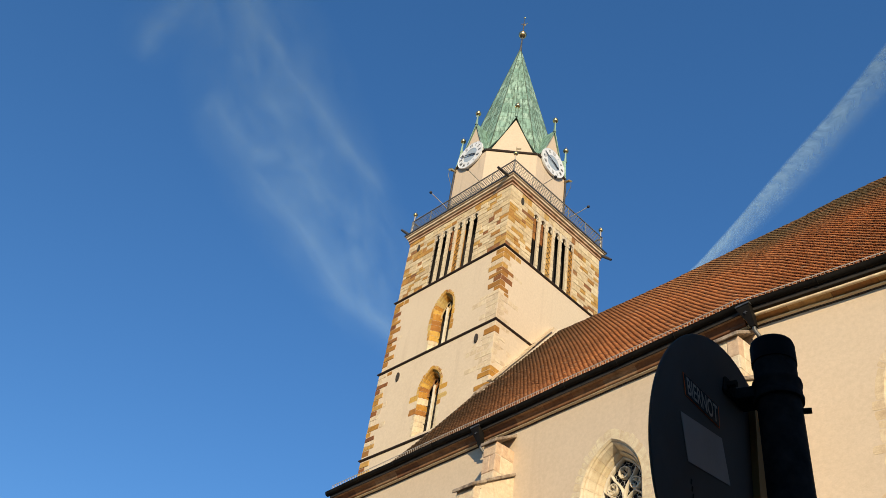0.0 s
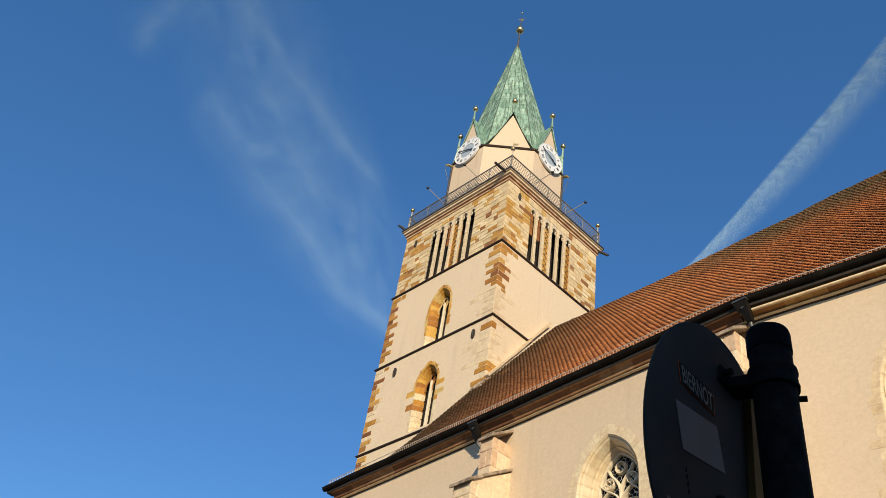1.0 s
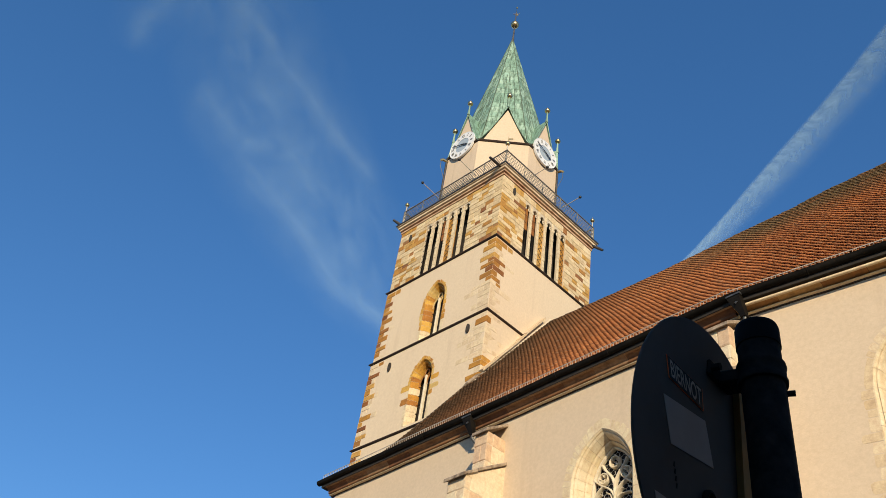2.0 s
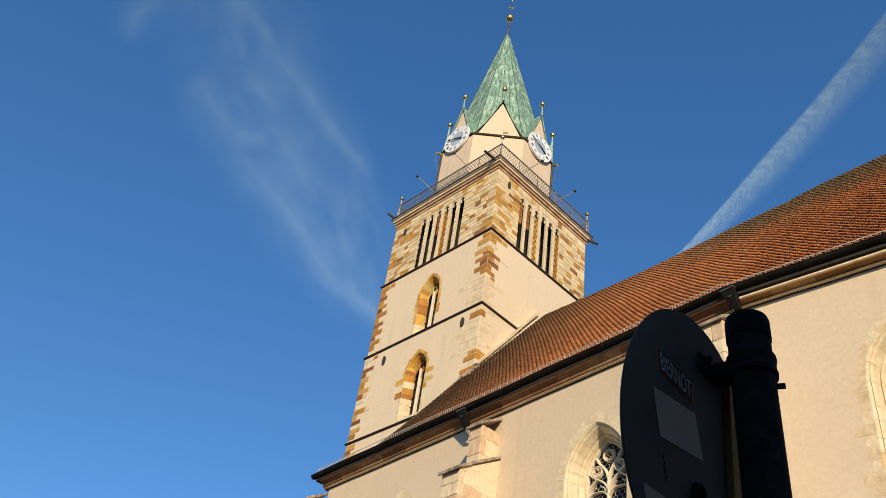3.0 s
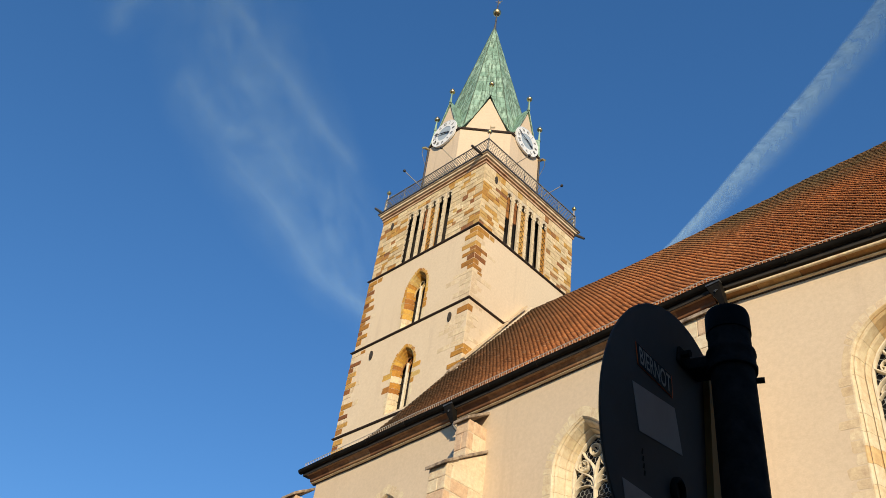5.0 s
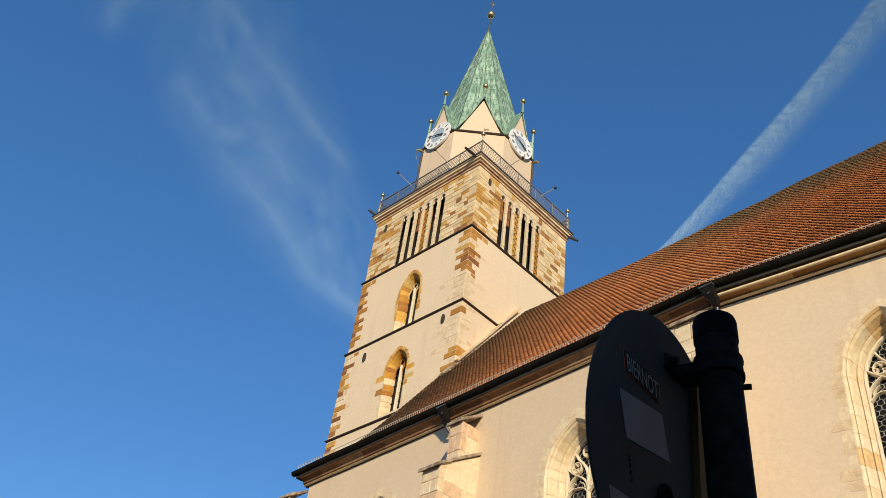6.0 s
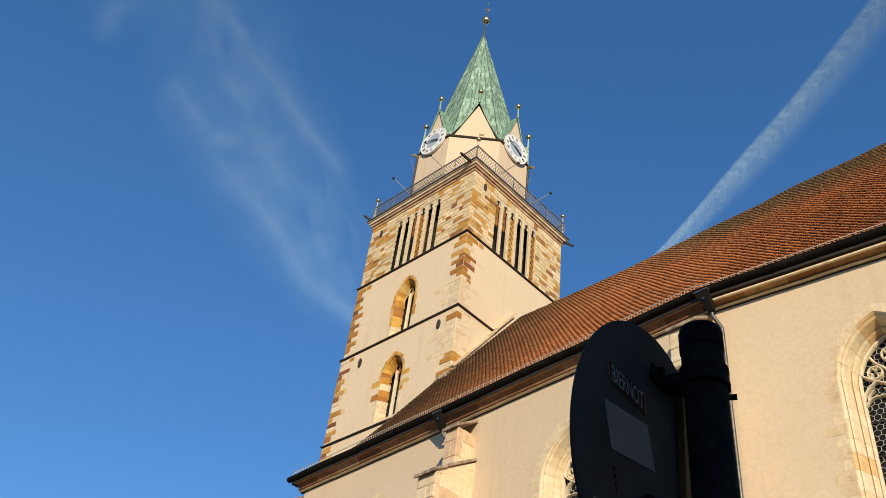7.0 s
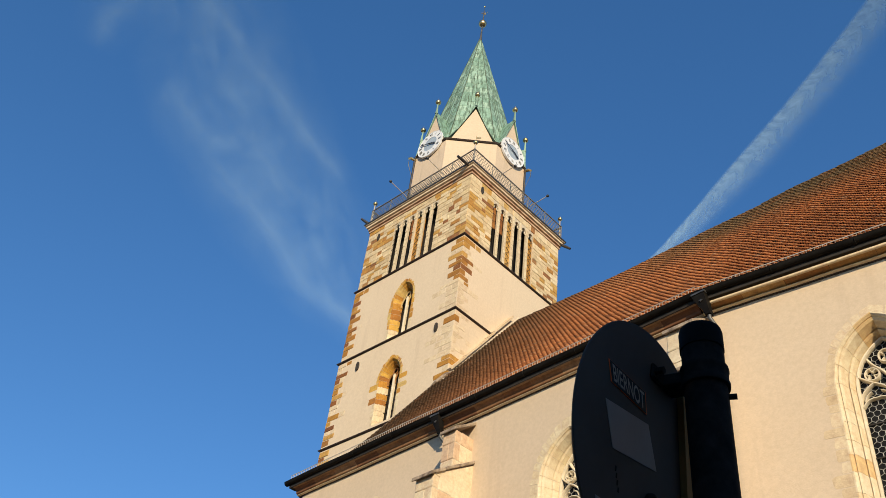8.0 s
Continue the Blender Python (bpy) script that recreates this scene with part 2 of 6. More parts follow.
def copper_material(single=False):
    k = Nodes("verdigris_sheet" if single else "verdigris_copper", 0.75, 0.0)
    per = k.n("ShaderNodeObjectInfo").outputs["Random"] if single else k.n("ShaderNodeNewGeometry").outputs["Random Per Island"]
    base = k.ramp(per, [(0.0, (0.18, 0.31, 0.235)), (0.35, (0.25, 0.40, 0.31)), (0.75, (0.36, 0.51, 0.405)), (1.0, (0.21, 0.35, 0.265))])
    st = k.n("ShaderNodeMapping")
    k.link(k.world_pos(), st.inputs[0])
    st.inputs["Scale"].default_value = (6.5, 6.5, 0.35)
    streak = k.ramp(k.noise(1.0, 6, 0.7, st.outputs[0]), [(0.43, (0, 0, 0)), (0.62, (0.9, 0.9, 0.9))])
    base = k.mix(streak, base, (0.07, 0.12, 0.08))
    brown = k.ramp(k.noise(1.4, 5, 0.7), [(0.60, (0, 0, 0)), (0.8, (0.6, 0.6, 0.6))])
    k.colour(k.mix(brown, base, (0.13, 0.115, 0.06)))
    k.bump(k.noise(10, 5, 0.7), 0.3, 0.02)
    return k.m


for nm in ("pole", "cap", "sign_back", "sticker", "sticker_dark", "orange", "sticker_bar", "gutter", "rust_rail"):
    M[nm].node_tree.nodes["Principled BSDF"].inputs["Specular IOR Level"].default_value = 0.06
M["glass"] = glass_material()
M["tile"] = tile_material()
M["copper"] = copper_material()
M["copper_sheet"] = copper_material(True)
M["seam"] = plain_material("dark_copper_seam", (0.03, 0.045, 0.028), (0.12, 0.17, 0.11), 0.7, 0, 3, 0.2)


# ---- mesh helpers ----
def part(name, bm, material, parent=None, label=""):
    """Links a bmesh as one mesh object, under a thing or a part."""
    me = bpy.data.meshes.new(name)
    bm.to_mesh(me)
    bm.free()
    me.materials.append(M[material] if isinstance(material, str) else material)
    ob = new(name, me)
    if parent is not None:
        ob.parent = parent
        ob.matrix_parent_inverse = parent.matrix_world.inverted()
    if label:
        ob["label"] = label
    return ob


def thing(name, at, label, category, group="", kind=""):
    ob = new(name)
    ob.location = at
    ob.empty_display_size = 0.3
    bpy.context.view_layer.update()
    return tagged(ob, label, category, group, kind)


def shaded(ob, angle=40):
    """Smooth shading where faces meet at a low angle."""
    me = ob.data
    me.polygons.foreach_set("use_smooth", [True] * len(me.polygons))
    me.set_sharp_from_angle(angle=radians(angle))
    return ob


def add_box(bm, lo, hi, m=None, bevel=0.0):
    """An axis-aligned box from lo to hi, put through the matrix m."""
    vs = [bm.verts.new((x, y, z)) for x in (lo[0], hi[0]) for y in (lo[1], hi[1]) for z in (lo[2], hi[2])]
    fs = [bm.faces.new([vs[i] for i in q]) for q in ((0, 1, 3, 2), (4, 6, 7, 5), (0, 4, 5, 1), (2, 3, 7, 6), (0, 2, 6, 4), (1, 5, 7, 3))]
    if bevel:
        es = {e for f in fs for e in f.edges}
        out = bmesh.ops.bevel(bm, geom=list(es), offset=bevel, segments=1, affect="EDGES")
        vs = list({v for f in out["faces"] for v in f.verts} | {v for v in vs if v.is_valid})
    if m is not None:
        bmesh.ops.transform(bm, matrix=m, verts=vs)
    return vs


def box(lo, hi, m=None, bevel=0.0):
    bm = bmesh.new()
    add_box(bm, lo, hi, m, bevel)
    return bm


def add_tube(bm, path, r, n=8, closed=False, caps=True):
    """A round bar along a line of points; r may be one radius or one for each point."""
    pts = [Vector(p) for p in path]
    rs = r if isinstance(r, (list, tuple)) else [r] * len(pts)
    rings = []
    side = None
    for i, p in enumerate(pts):
        a = pts[i - 1] if i or closed else p
        b = pts[(i + 1) % len(pts)] if i < len(pts) - 1 or closed else p
        d = (b - a).normalized()
        if side is None:
            side = d.cross(Vector((0.123, 0.456, 0.88))).normalized()
        side = (side - d * side.dot(d)).normalized()
        up = d.cross(side)
        rings.append([bm.verts.new(p + (side * math.cos(2 * math.pi * k / n) + up * math.sin(2 * math.pi * k / n)) * rs[i]) for k in range(n)])
    for i in range(len(rings) if closed else len(rings) - 1):
        a, b = rings[i], rings[(i + 1) % len(rings)]
        for k in range(n):
            bm.faces.new((a[k], a[(k + 1) % n], b[(k + 1) % n], b[k]))
    if caps and not closed:
        bm.faces.new(rings[0][::-1])
        bm.faces.new(rings[-1])
    return rings


def tube(path, r, n=8, closed=False):
    bm = bmesh.new()
    add_tube(bm, path, r, n, closed)
    return bm


def lathe(profile, at=(0, 0, 0), n=20):
    """Turns a profile of (radius, height) round the upright through at."""
    bm = bmesh.new()
    rings = []
    for r, z in profile:
        if r < 1e-5:
            rings.append([bm.verts.new((at[0], at[1], at[2] + z))])
        else:
            rings.append([bm.verts.new((at[0] + r * math.cos(2 * math.pi * k / n), at[1] + r * math.sin(2 * math.pi * k / n), at[2] + z)) for k in range(n)])
    for a, b in zip(rings, rings[1:]):
        for k in range(n):
            q = [a[k % len(a)], a[(k + 1) % n % len(a)], b[(k + 1) % n % len(b)], b[k % len(b)]]
            q = list(dict.fromkeys(q))
            if len(q) > 2:
                bm.faces.new(q)
    return bm


def ball_profile(r, z0, steps=8):
    return [(r * math.sin(math.pi * i / steps), z0 - r * math.cos(math.pi * i / steps)) for i in range(steps + 1)]


def sweep(profile, line, closed=False):
    """Carries a profile of (outward, height) along a plan line of (x, y, z) with mitred corners; outward is to the right of the way."""
    bm = bmesh.new()
    pts = [Vector(p) for p in line]
    rings = []
    for i, p in enumerate(pts):
        dirs = []
        if i or closed:
            dirs.append((p - pts[i - 1]).to_2d().normalized())
        if i < len(pts) - 1 or closed:
            dirs.append((pts[(i + 1) % len(pts)] - p).to_2d().normalized())
        outs = [Vector((d.y, -d.x)) for d in dirs]
        o = sum(outs, Vector((0, 0))).normalized()
        o /= max(0.3, o.dot(outs[0]))
        rings.append([bm.verts.new((p.x + o.x * a, p.y + o.y * a, p.z + h)) for a, h in profile])
    n = len(profile)
    for i in range(len(rings) if closed else len(rings) - 1):
        a, b = rings[i], rings[(i + 1) % len(rings)]
        for k in range(n):
            bm.faces.new((a[k], b[k], b[(k + 1) % n], a[(k + 1) % n]))
    if not closed:
        bm.faces.new(rings[0])
        bm.faces.new(rings[-1][::-1])
    bmesh.ops.recalc_face_normals(bm, faces=bm.faces)
    return bm


def arch(w, z0, spring, apex, n=7):
    """A pointed arch as (u, z): up the left jamb, over the point, down the right jamb. w: half width."""
    rise = apex - spring
    rad = (rise * rise + w * w) / (2 * w)
    cx = -w + rad
    a1 = math.atan2(rise, -cx) if cx > 1e-6 else math.pi / 2
    left = [(-w, z0)]
    for i in range(n + 1):
        a = math.pi + (a1 - math.pi) * i / n
        left.append((cx + rad * math.cos(a), spring + rad * math.sin(a)))
    left[-1] = (0.0, apex)
    return left + [(-u, z) for u, z in left[-2::-1]]


class Face:
    """A wall's plane: u along it, out to the viewer, z up."""

    def __init__(self, origin, along, out):
        self.o, self.u, self.n = Vector((*origin, 0)), Vector((*along, 0)).normalized(), Vector((*out, 0)).normalized()

    def p(self, u, z, d=0.0):
        return self.o + self.u * u + self.n * d + Vector((0, 0, z))

    def m(self, u=0, z=0, d=0):
        """Local x along, y into the wall, z up."""
        q = Matrix.Identity(4)
        for i in range(3):
            q[i][0], q[i][1] = self.u[i], -self.n[i]
        return Matrix.Translation(self.p(u, z, d)) @ q


def add_panel(bm, face, outline, holes, depth, d=0.0):
    """A wall sheet with openings; the openings have reveals of that depth."""
    loops = []
    for loop in (outline, *holes):
        vs = [bm.verts.new(face.p(u, z, d)) for u, z in loop]
        loops.append([bm.edges.new((vs[i], vs[(i + 1) % len(vs)])) for i in range(len(vs))])
        if loop is not outline:
            back = [bm.verts.new(face.p(u, z, d - depth)) for u, z in loop]
            for i in range(len(vs)):
                j = (i + 1) % len(vs)
                bm.faces.new((vs[i], vs[j], back[j], back[i]))
    out = bmesh.ops.triangle_fill(bm, use_beauty=True, use_dissolve=False, edges=[e for l in loops for e in l], normal=face.n)
    return out


def rect(u0, z0, u1, z1):
    return [(u0, z0), (u1, z0), (u1, z1), (u0, z1)]


def moved(loop, du):
    return [(u + du, z) for u, z in loop]


# shared unit stone: worn edges, 1 m each way, centred
def unit_stone(name, worn, seed):
    rnd = random.Random(seed)
    bm = bmesh.new()
    add_box(bm, (-0.5, -0.5, -0.5), (0.5, 0.5, 0.5), bevel=worn)
    for v in bm.verts:
        v.co += Vector((rnd.uniform(-1, 1), rnd.uniform(-1, 1), rnd.uniform(-1, 1))) * worn * 0.35
    me = bpy.data.meshes.new(name)
    bm.to_mesh(me)
    bm.free()
    return me


STONES = {}


def stone(name, parent, material, centre, size, turn=None, variant=0):
    """One block as an object of its own on a shared mesh."""
    key = (name, material, variant % 4)
    if key not in STONES:
        me = unit_stone(name, 0.05, 11 + variant % 4)
        me.materials.append(M[material])
        STONES[key] = me
    ob = new(name, STONES[key])
    m = Matrix.LocRotScale(Vector(centre), turn, Vector(size))
    ob.parent = parent
    ob.matrix_basis = parent.matrix_world.inverted() @ m
    return ob


def stone_on(face, name, parent, material, u0, u1, z0, z1, proud, depth, variant=0):
    c = face.p((u0 + u1) / 2, (z0 + z1) / 2, proud - depth / 2)
    q = face.m().to_3x3().to_quaternion()
    return stone(name, parent, material, c, (u1 - u0, depth, z1 - z0), q, variant)


# ---- ground and the street's other side ----
def ground():
    bm = bmesh.new()
    n = 48
    rings = [[bm.verts.new((r * math.cos(2 * math.pi * k / n) + 10, r * math.sin(2 * math.pi * k / n) - 10, 0)) for k in range(n)] for r in (20, 80, 400, 3000)]
    c = bm.verts.new((10, -10, 0))
    for k in range(n):
        bm.faces.new((c, rings[0][k], rings[0][(k + 1) % n]))
        for a, b in zip(rings, rings[1:]):
            bm.faces.new((a[k], b[k], b[(k + 1) % n], a[(k + 1) % n]))
    return tagged(part("ground", bm, "asphalt"), "dark grey paved street and square round the church", "ground", kind="structure")


ground()
for nm, lo, hi in (("wall_east", (33.0, -42, 0), (33.6, -8, 9.2)), ("wall_south", (4, -34.6, 0), (33.0, -34.0, 8.4))):
    tagged(part(nm, box(lo, hi), "render_wall"), "plain rendered house wall across the street", "wall", kind="structure")

# ---- church tower ----
TX0, TX1, TY0, TY1 = -7.98, -0.02, 0.02, 7.56
Z3, Z2, Z1, ZTOP = 22.72, 27.60, 32.25, 37.25
tower = thing("church_tower", (-4, 3.8, 0), "cream plastered church tower with sandstone quoins and green copper spire", "tower")


def tower_faces(inset):
    x0, x1, y0, y1 = TX0 + inset, TX1 - inset, TY0 + inset, TY1 - inset
    return (Face((x1, y0), (1, 0), (0, -1)), Face((x1, y0), (0, 1), (1, 0)), x1 - x0, y1 - y0, (x0, x1, y0, y1))


def storey(name, z0, z1, inset, holes_s, holes_e, depth, material):
    fs, fe, w, l, (x0, x1, y0, y1) = tower_faces(inset)
    bm = bmesh.new()
    add_panel(bm, fs, rect(-w, z0, 0, z1), holes_s, depth)
    add_panel(bm, fe, rect(0, z0, l, z1), holes_e, depth)
    for q in (((x0, y0), (x0, y1)), ((x0, y1), (x1, y1))):
        (ax_, ay), (bx, by) = q
        bm.faces.new([bm.verts.new(v) for v in ((ax_, ay, z0), (bx, by, z0), (bx, by, z1), (ax_, ay, z1))])
    for z in (z0, z1):
        bm.faces.new([bm.verts.new((x, y, z)) for x, y in ((x0, y0), (x1, y0), (x1, y1), (x0, y1))])
    bmesh.ops.remove_doubles(bm, verts=bm.verts, dist=0.0005)
    bmesh.ops.recalc_face_normals(bm, faces=bm.faces)
    return part(name, bm, material, tower)


I_LOW, I_MID, I_BEL = 0.03, 0.08, 0.14
WIN_U = -3.84  # the two lancet windows of the south side, from the south-east corner
WIN_LOW = (0.51, 22.95, 25.38, 26.22)


def hole_of(spec):
    """The wider outline of a lancet at the wall's face, before its splay."""
    return (spec[0] + 0.17, spec[1], spec[2] + 0.02, spec[3] + 0.18)


WIN_UP = (0.51, 27.80, 30.05, 30.95)
SLITS_S = [-5.34 + 0.572 * i for i in range(6)]
SLITS_E = [2.02 + 0.574 * i for i in range(6)]


def slit(u):
    return moved(arch(0.20, 32.46, 35.72, 36.02, 4), u)


base_wall = storey("base_wall", 0.0, Z3, I_LOW, [], [], 0.3, "plaster_tower")
low_wall = storey("low_wall", Z3, Z2, I_LOW, [moved(arch(*hole_of(WIN_LOW), 12), WIN_U)], [], 0.34, "plaster_tower")
mid_wall = storey("middle_wall", Z2, Z1, I_MID, [moved(arch(*hole_of(WIN_UP), 12), WIN_U)], [], 0.34, "plaster_tower")
bel_wall = storey("belfry_wall", Z1, 36.78, I_BEL, [slit(u) for u in SLITS_S], [slit(u) for u in SLITS_E], 0.11, "mortar")
# added solid near-black box: the chamber's darkness behind the openings, as colour
part("bell_chamber_lining", box((TX0 + 0.95, TY0 + 0.95, Z1 + 0.1), (TX1 - 0.95, TY1 - 0.95, 36.7)), "louvre_shade", tower, "near-black box standing for the unlit inside of the belfry")


def ring_line(inset, z):
    x0, x1, y0, y1 = TX0 + inset, TX1 - inset, TY0 + inset, TY1 - inset
    return [(x0, y0, z), (x1, y0, z), (x1, y1, z), (x0, y1, z)]


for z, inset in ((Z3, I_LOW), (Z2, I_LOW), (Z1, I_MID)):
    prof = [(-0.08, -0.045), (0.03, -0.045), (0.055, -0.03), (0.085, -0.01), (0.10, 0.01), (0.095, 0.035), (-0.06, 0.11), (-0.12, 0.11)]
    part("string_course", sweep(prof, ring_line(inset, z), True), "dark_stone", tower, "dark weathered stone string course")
part("cornice", sweep([(-0.1, -0.34), (0.10, -0.34), (0.11, -0.29), (0.20, -0.275), (0.21, -0.15), (0.28, -0.135), (0.28, -0.10), (-0.1, -0.10)], ring_line(I_BEL, ZTOP), True),
     "cornice_top", tower, "moulded pale sandstone cornice")
part("cornice", sweep([(-0.1, -0.63), (0.06, -0.63), (0.065, -0.52), (0.015, -0.505), (0.015, -0.445), (0.12, -0.43), (0.12, -0.342), (-0.1, -0.342)], ring_line(I_BEL, ZTOP), True),
     "cornice_red", tower, "lower reddish sandstone moulding")
part("cornice_cap", sweep([(-0.3, -0.10), (0.30, -0.10), (0.32, -0.04), (0.30, 0.03), (-0.3, 0.07)], ring_line(I_BEL, ZTOP), True), "lead", tower, "dark lead capping")
part("deck", box((TX0 + 0.3, TY0 + 0.3, ZTOP - 0.3), (TX1 - 0.3, TY1 - 0.3, ZTOP + 0.02)), "lead", tower)


def lancet_window(name, face, u, spec, parent, depth, stone_mat):
    """Stone lights, a mullion and dark glazing set back in a splayed opening."""
    w, z0, spring, apex = spec
    win = part(name, box((-w - 0.9, depth + 0.32, z0 - 0.05), (w + 0.4, depth + 0.36, apex + 0.1), face.m(u)), "louvre_shade", parent, "dark louvred lancet light")
    bm = bmesh.new()
    add_box(bm, (-0.055, depth - 0.16, z0), (0.055, depth, spring + 0.28), face.m(u), 0.02)
    part("mullion", bm, "tracery", win, "pale stone mullion")
    bm = bmesh.new()
    zi = spring - 0.12
    for s in (-1, 1):
        cx = s * w * 0.46
        line = [face.p(u + cx + a, z, -depth + 0.06) for a, z in arch(w * 0.40, zi - 0.1, zi, zi + 0.48, 5)]
        add_tube(bm, line, 0.038, 6)
    line = [face.p(u + 0.15 * math.cos(a), zi + 0.58 + 0.15 * math.sin(a), -depth + 0.08) for a in [2 * math.pi * i / 12 for i in range(12)]]
    add_tube(bm, line, 0.035, 6, True)
    shaded(part("tracery", bm, "ochre", win))
    for i in range(5):
        z = z0 + 0.3 + i * 0.48
        part("slat", tube([face.p(u - w, z, -depth + 0.03), face.p(u + w, z, -depth + 0.03)], 0.016, 5), "iron", win)
    return win


FS_LOW, FS_MID, FS_BEL, FE_LOW, FE_MID, FE_BEL = tower_faces(I_LOW)[0], tower_faces(I_MID)[0], tower_faces(I_BEL)[0], tower_faces(I_LOW)[1], tower_faces(I_MID)[1], tower_faces(I_BEL)[1]
lancet_window("lancet_window", FS_LOW, WIN_U, WIN_LOW, tower, 0.42, "ochre")
lancet_window("lancet_window", FS_MID, WIN_U, WIN_UP, tower, 0.42, "ochre")


def belfry_fittings():
    """Dark boards behind the sound openings, little iron ties, the wire that zigzags over some of them."""
    for face, slits, closed in ((FS_BEL, SLITS_S, (3,)), (FE_BEL, SLITS_E, (2, 5))):
        for i, u in enumerate(slits):
            if i in closed:
                part("infill", box((-0.2, 0.07, 32.46), (0.2, 0.30, 35.60), face.m(u)), "quoin_ochre", tower, "orange sandstone blocking in a sound opening")
            if (face is FE_BEL and i in (0, 1)) or (face is FS_BEL and i == 2):
                part("sound_board", box((-0.02 if face is FE_BEL else -0.19, 0.16, 34.4), (0.19, 0.20, 35.9), face.m(u)), "quoin_brown", tower, "brown timber board in a sound opening")
            op = part("sill", box((-0.18, -0.03, 32.40), (0.18, 0.17, 32.47), face.m(u), 0.01), "dark_stone", tower, "small dark sill of a sound opening")
            # cusped head
            bm = bmesh.new()
            for s in (-1, 1):
                line = [face.p(u + s * 0.20 - s * 0.11 * math.sin(a), 35.72 - 0.11 * math.cos(a) + 0.06, -0.06) for a in [math.pi * k / 6 for k in range(7)]]
                add_tube(bm, line, 0.028, 5)
            part("cusp", bm, "tracery", op, "pale carved cusps")
            if i in closed or (face is FS_BEL and i == 0):
                line = []
                for k in range(17):
                    line.append(face.p(u + (0.15 if k % 2 else -0.11), 32.6 + k * 0.19, -0.04 if i in closed else 0.02))
                part("zigzag_wire", tube(line, 0.014, 4), "iron", op, "thin dark zigzag wire")
            else:
                for k in range(6):
                    z = 32.85 + k * 0.5
                    part("tie_bar", tube([face.p(u - 0.17, z, -0.12), face.p(u + 0.17, z, -0.12)], 0.013, 4), "iron", op)


belfry_fittings()

# wall anchors
for face, u, z in ((FS_BEL, -6.8, 35.84), (FS_LOW, -1.12, 26.98), (FS_LOW, -6.36, 26.90), (FE_BEL, 0.86, 36.05)):
    bm = bmesh.new()
    n = 14
    front = [bm.verts.new(face.p(u + 0.11 * math.cos(2 * math.pi * k / n), z + 0.26 * math.sin(2 * math.pi * k / n), 0.05)) for k in range(n)]
    rear = [bm.verts.new(face.p(u + 0.125 * math.cos(2 * math.pi * k / n), z + 0.28 * math.sin(2 * math.pi * k / n), -0.02)) for k in range(n)]
    bm.faces.new(front)
    for k in range(n):
        bm.faces.new((rear[k], rear[(k + 1) % n], front[(k + 1) % n], front[k]))
    add_tube(bm, [face.p(u, z - 0.22, 0.06), face.p(u, z + 0.22, 0.06)], 0.03, 6)
    bmesh.ops.recalc_face_normals(bm, faces=bm.faces)
    part("wall_anchor", bm, "iron", tower, "dark oval iron tie plate")

# water spouts
for tail, tip in (((-0.26, 0.1, 37.15), (-0.33, -0.85, 37.2)), ((-7.75, 0.2, 37.12), (-8.35, -0.3, 37.72)), ((-0.2, 7.4, 37.1), (0.50, 7.66, 36.5))):
    a, b = Vector(tail), Vector(tip)
    bm = tube([a, a.lerp(b, 0.6), b], [0.07, 0.085, 0.065], 10)
    shaded(part("water_spout", bm, "lead", tower, "dark lead water spout"))


def railing():
    zb, zt = ZTOP + 0.06, ZTOP + 1.12
    inset = I_BEL - 0.10
    rail = part("railing", sweep([(-0.025, -0.02), (0.025, -0.02), (0.025, 0.03), (-0.025, 0.03)], ring_line(inset, zt), True), "rail", tower, "grey iron lattice railing round the gallery")
    part("bottom_rail", sweep([(-0.02, 0), (0.02, 0), (0.02, 0.035), (-0.02, 0.035)], ring_line(inset, zb + 0.05), True), "rail", rail)
    x0, x1, y0, y1 = TX0 + inset, TX1 - inset, TY0 + inset, TY1 - inset
    cs = [(x0, y0), (x1, y0), (x1, y1), (x0, y1)]
    for i in range(4):
        a, b = Vector(cs[i]), Vector(cs[(i + 1) % 4])
        length = (b - a).length
        d = (b - a) / length
        for k in range(5):
            p = a + d * length * k / 5
            part("post", tube([(p.x, p.y, zb - 0.06), (p.x, p.y, zt + 0.05)], 0.024, 6), "rail", rail)
        bm = bmesh.new()
        step, h = 0.19, zt - zb - 0.06
        k = int(length / step)
        for j in range(-int(h / step / 1.6) - 1, k + 1):
            for s in (1, -1):
                u0, u1 = j * step, j * step + h * 0.62
                if s < 0:
                    u0, u1 = u1, u0
                z0, z1 = zb + 0.06, zt
                # trim to the panel's ends
                for lim in (0.0, length):
                    if (u0 < lim) != (u1 < lim):
                        zc = z0 + (z1 - z0) * (lim - u0) / (u1 - u0)
                        if (lim == 0.0 and u0 < lim) or (lim > 0 and u0 > lim):
                            u0, z0 = lim, zc
                        else:
                            u1, z1 = lim, zc
                if max(u0, u1) <= 0.001 or min(u0, u1) >= length - 0.001 or abs(z1 - z0) < 0.03:
                    continue
                p, q = a + d * u0, a + d * u1
                add_tube(bm, [(p.x, p.y, z0), (q.x, q.y, z1)], 0.014, 4, caps=False)
        part("lattice", bm, "rail", rail)


railing()


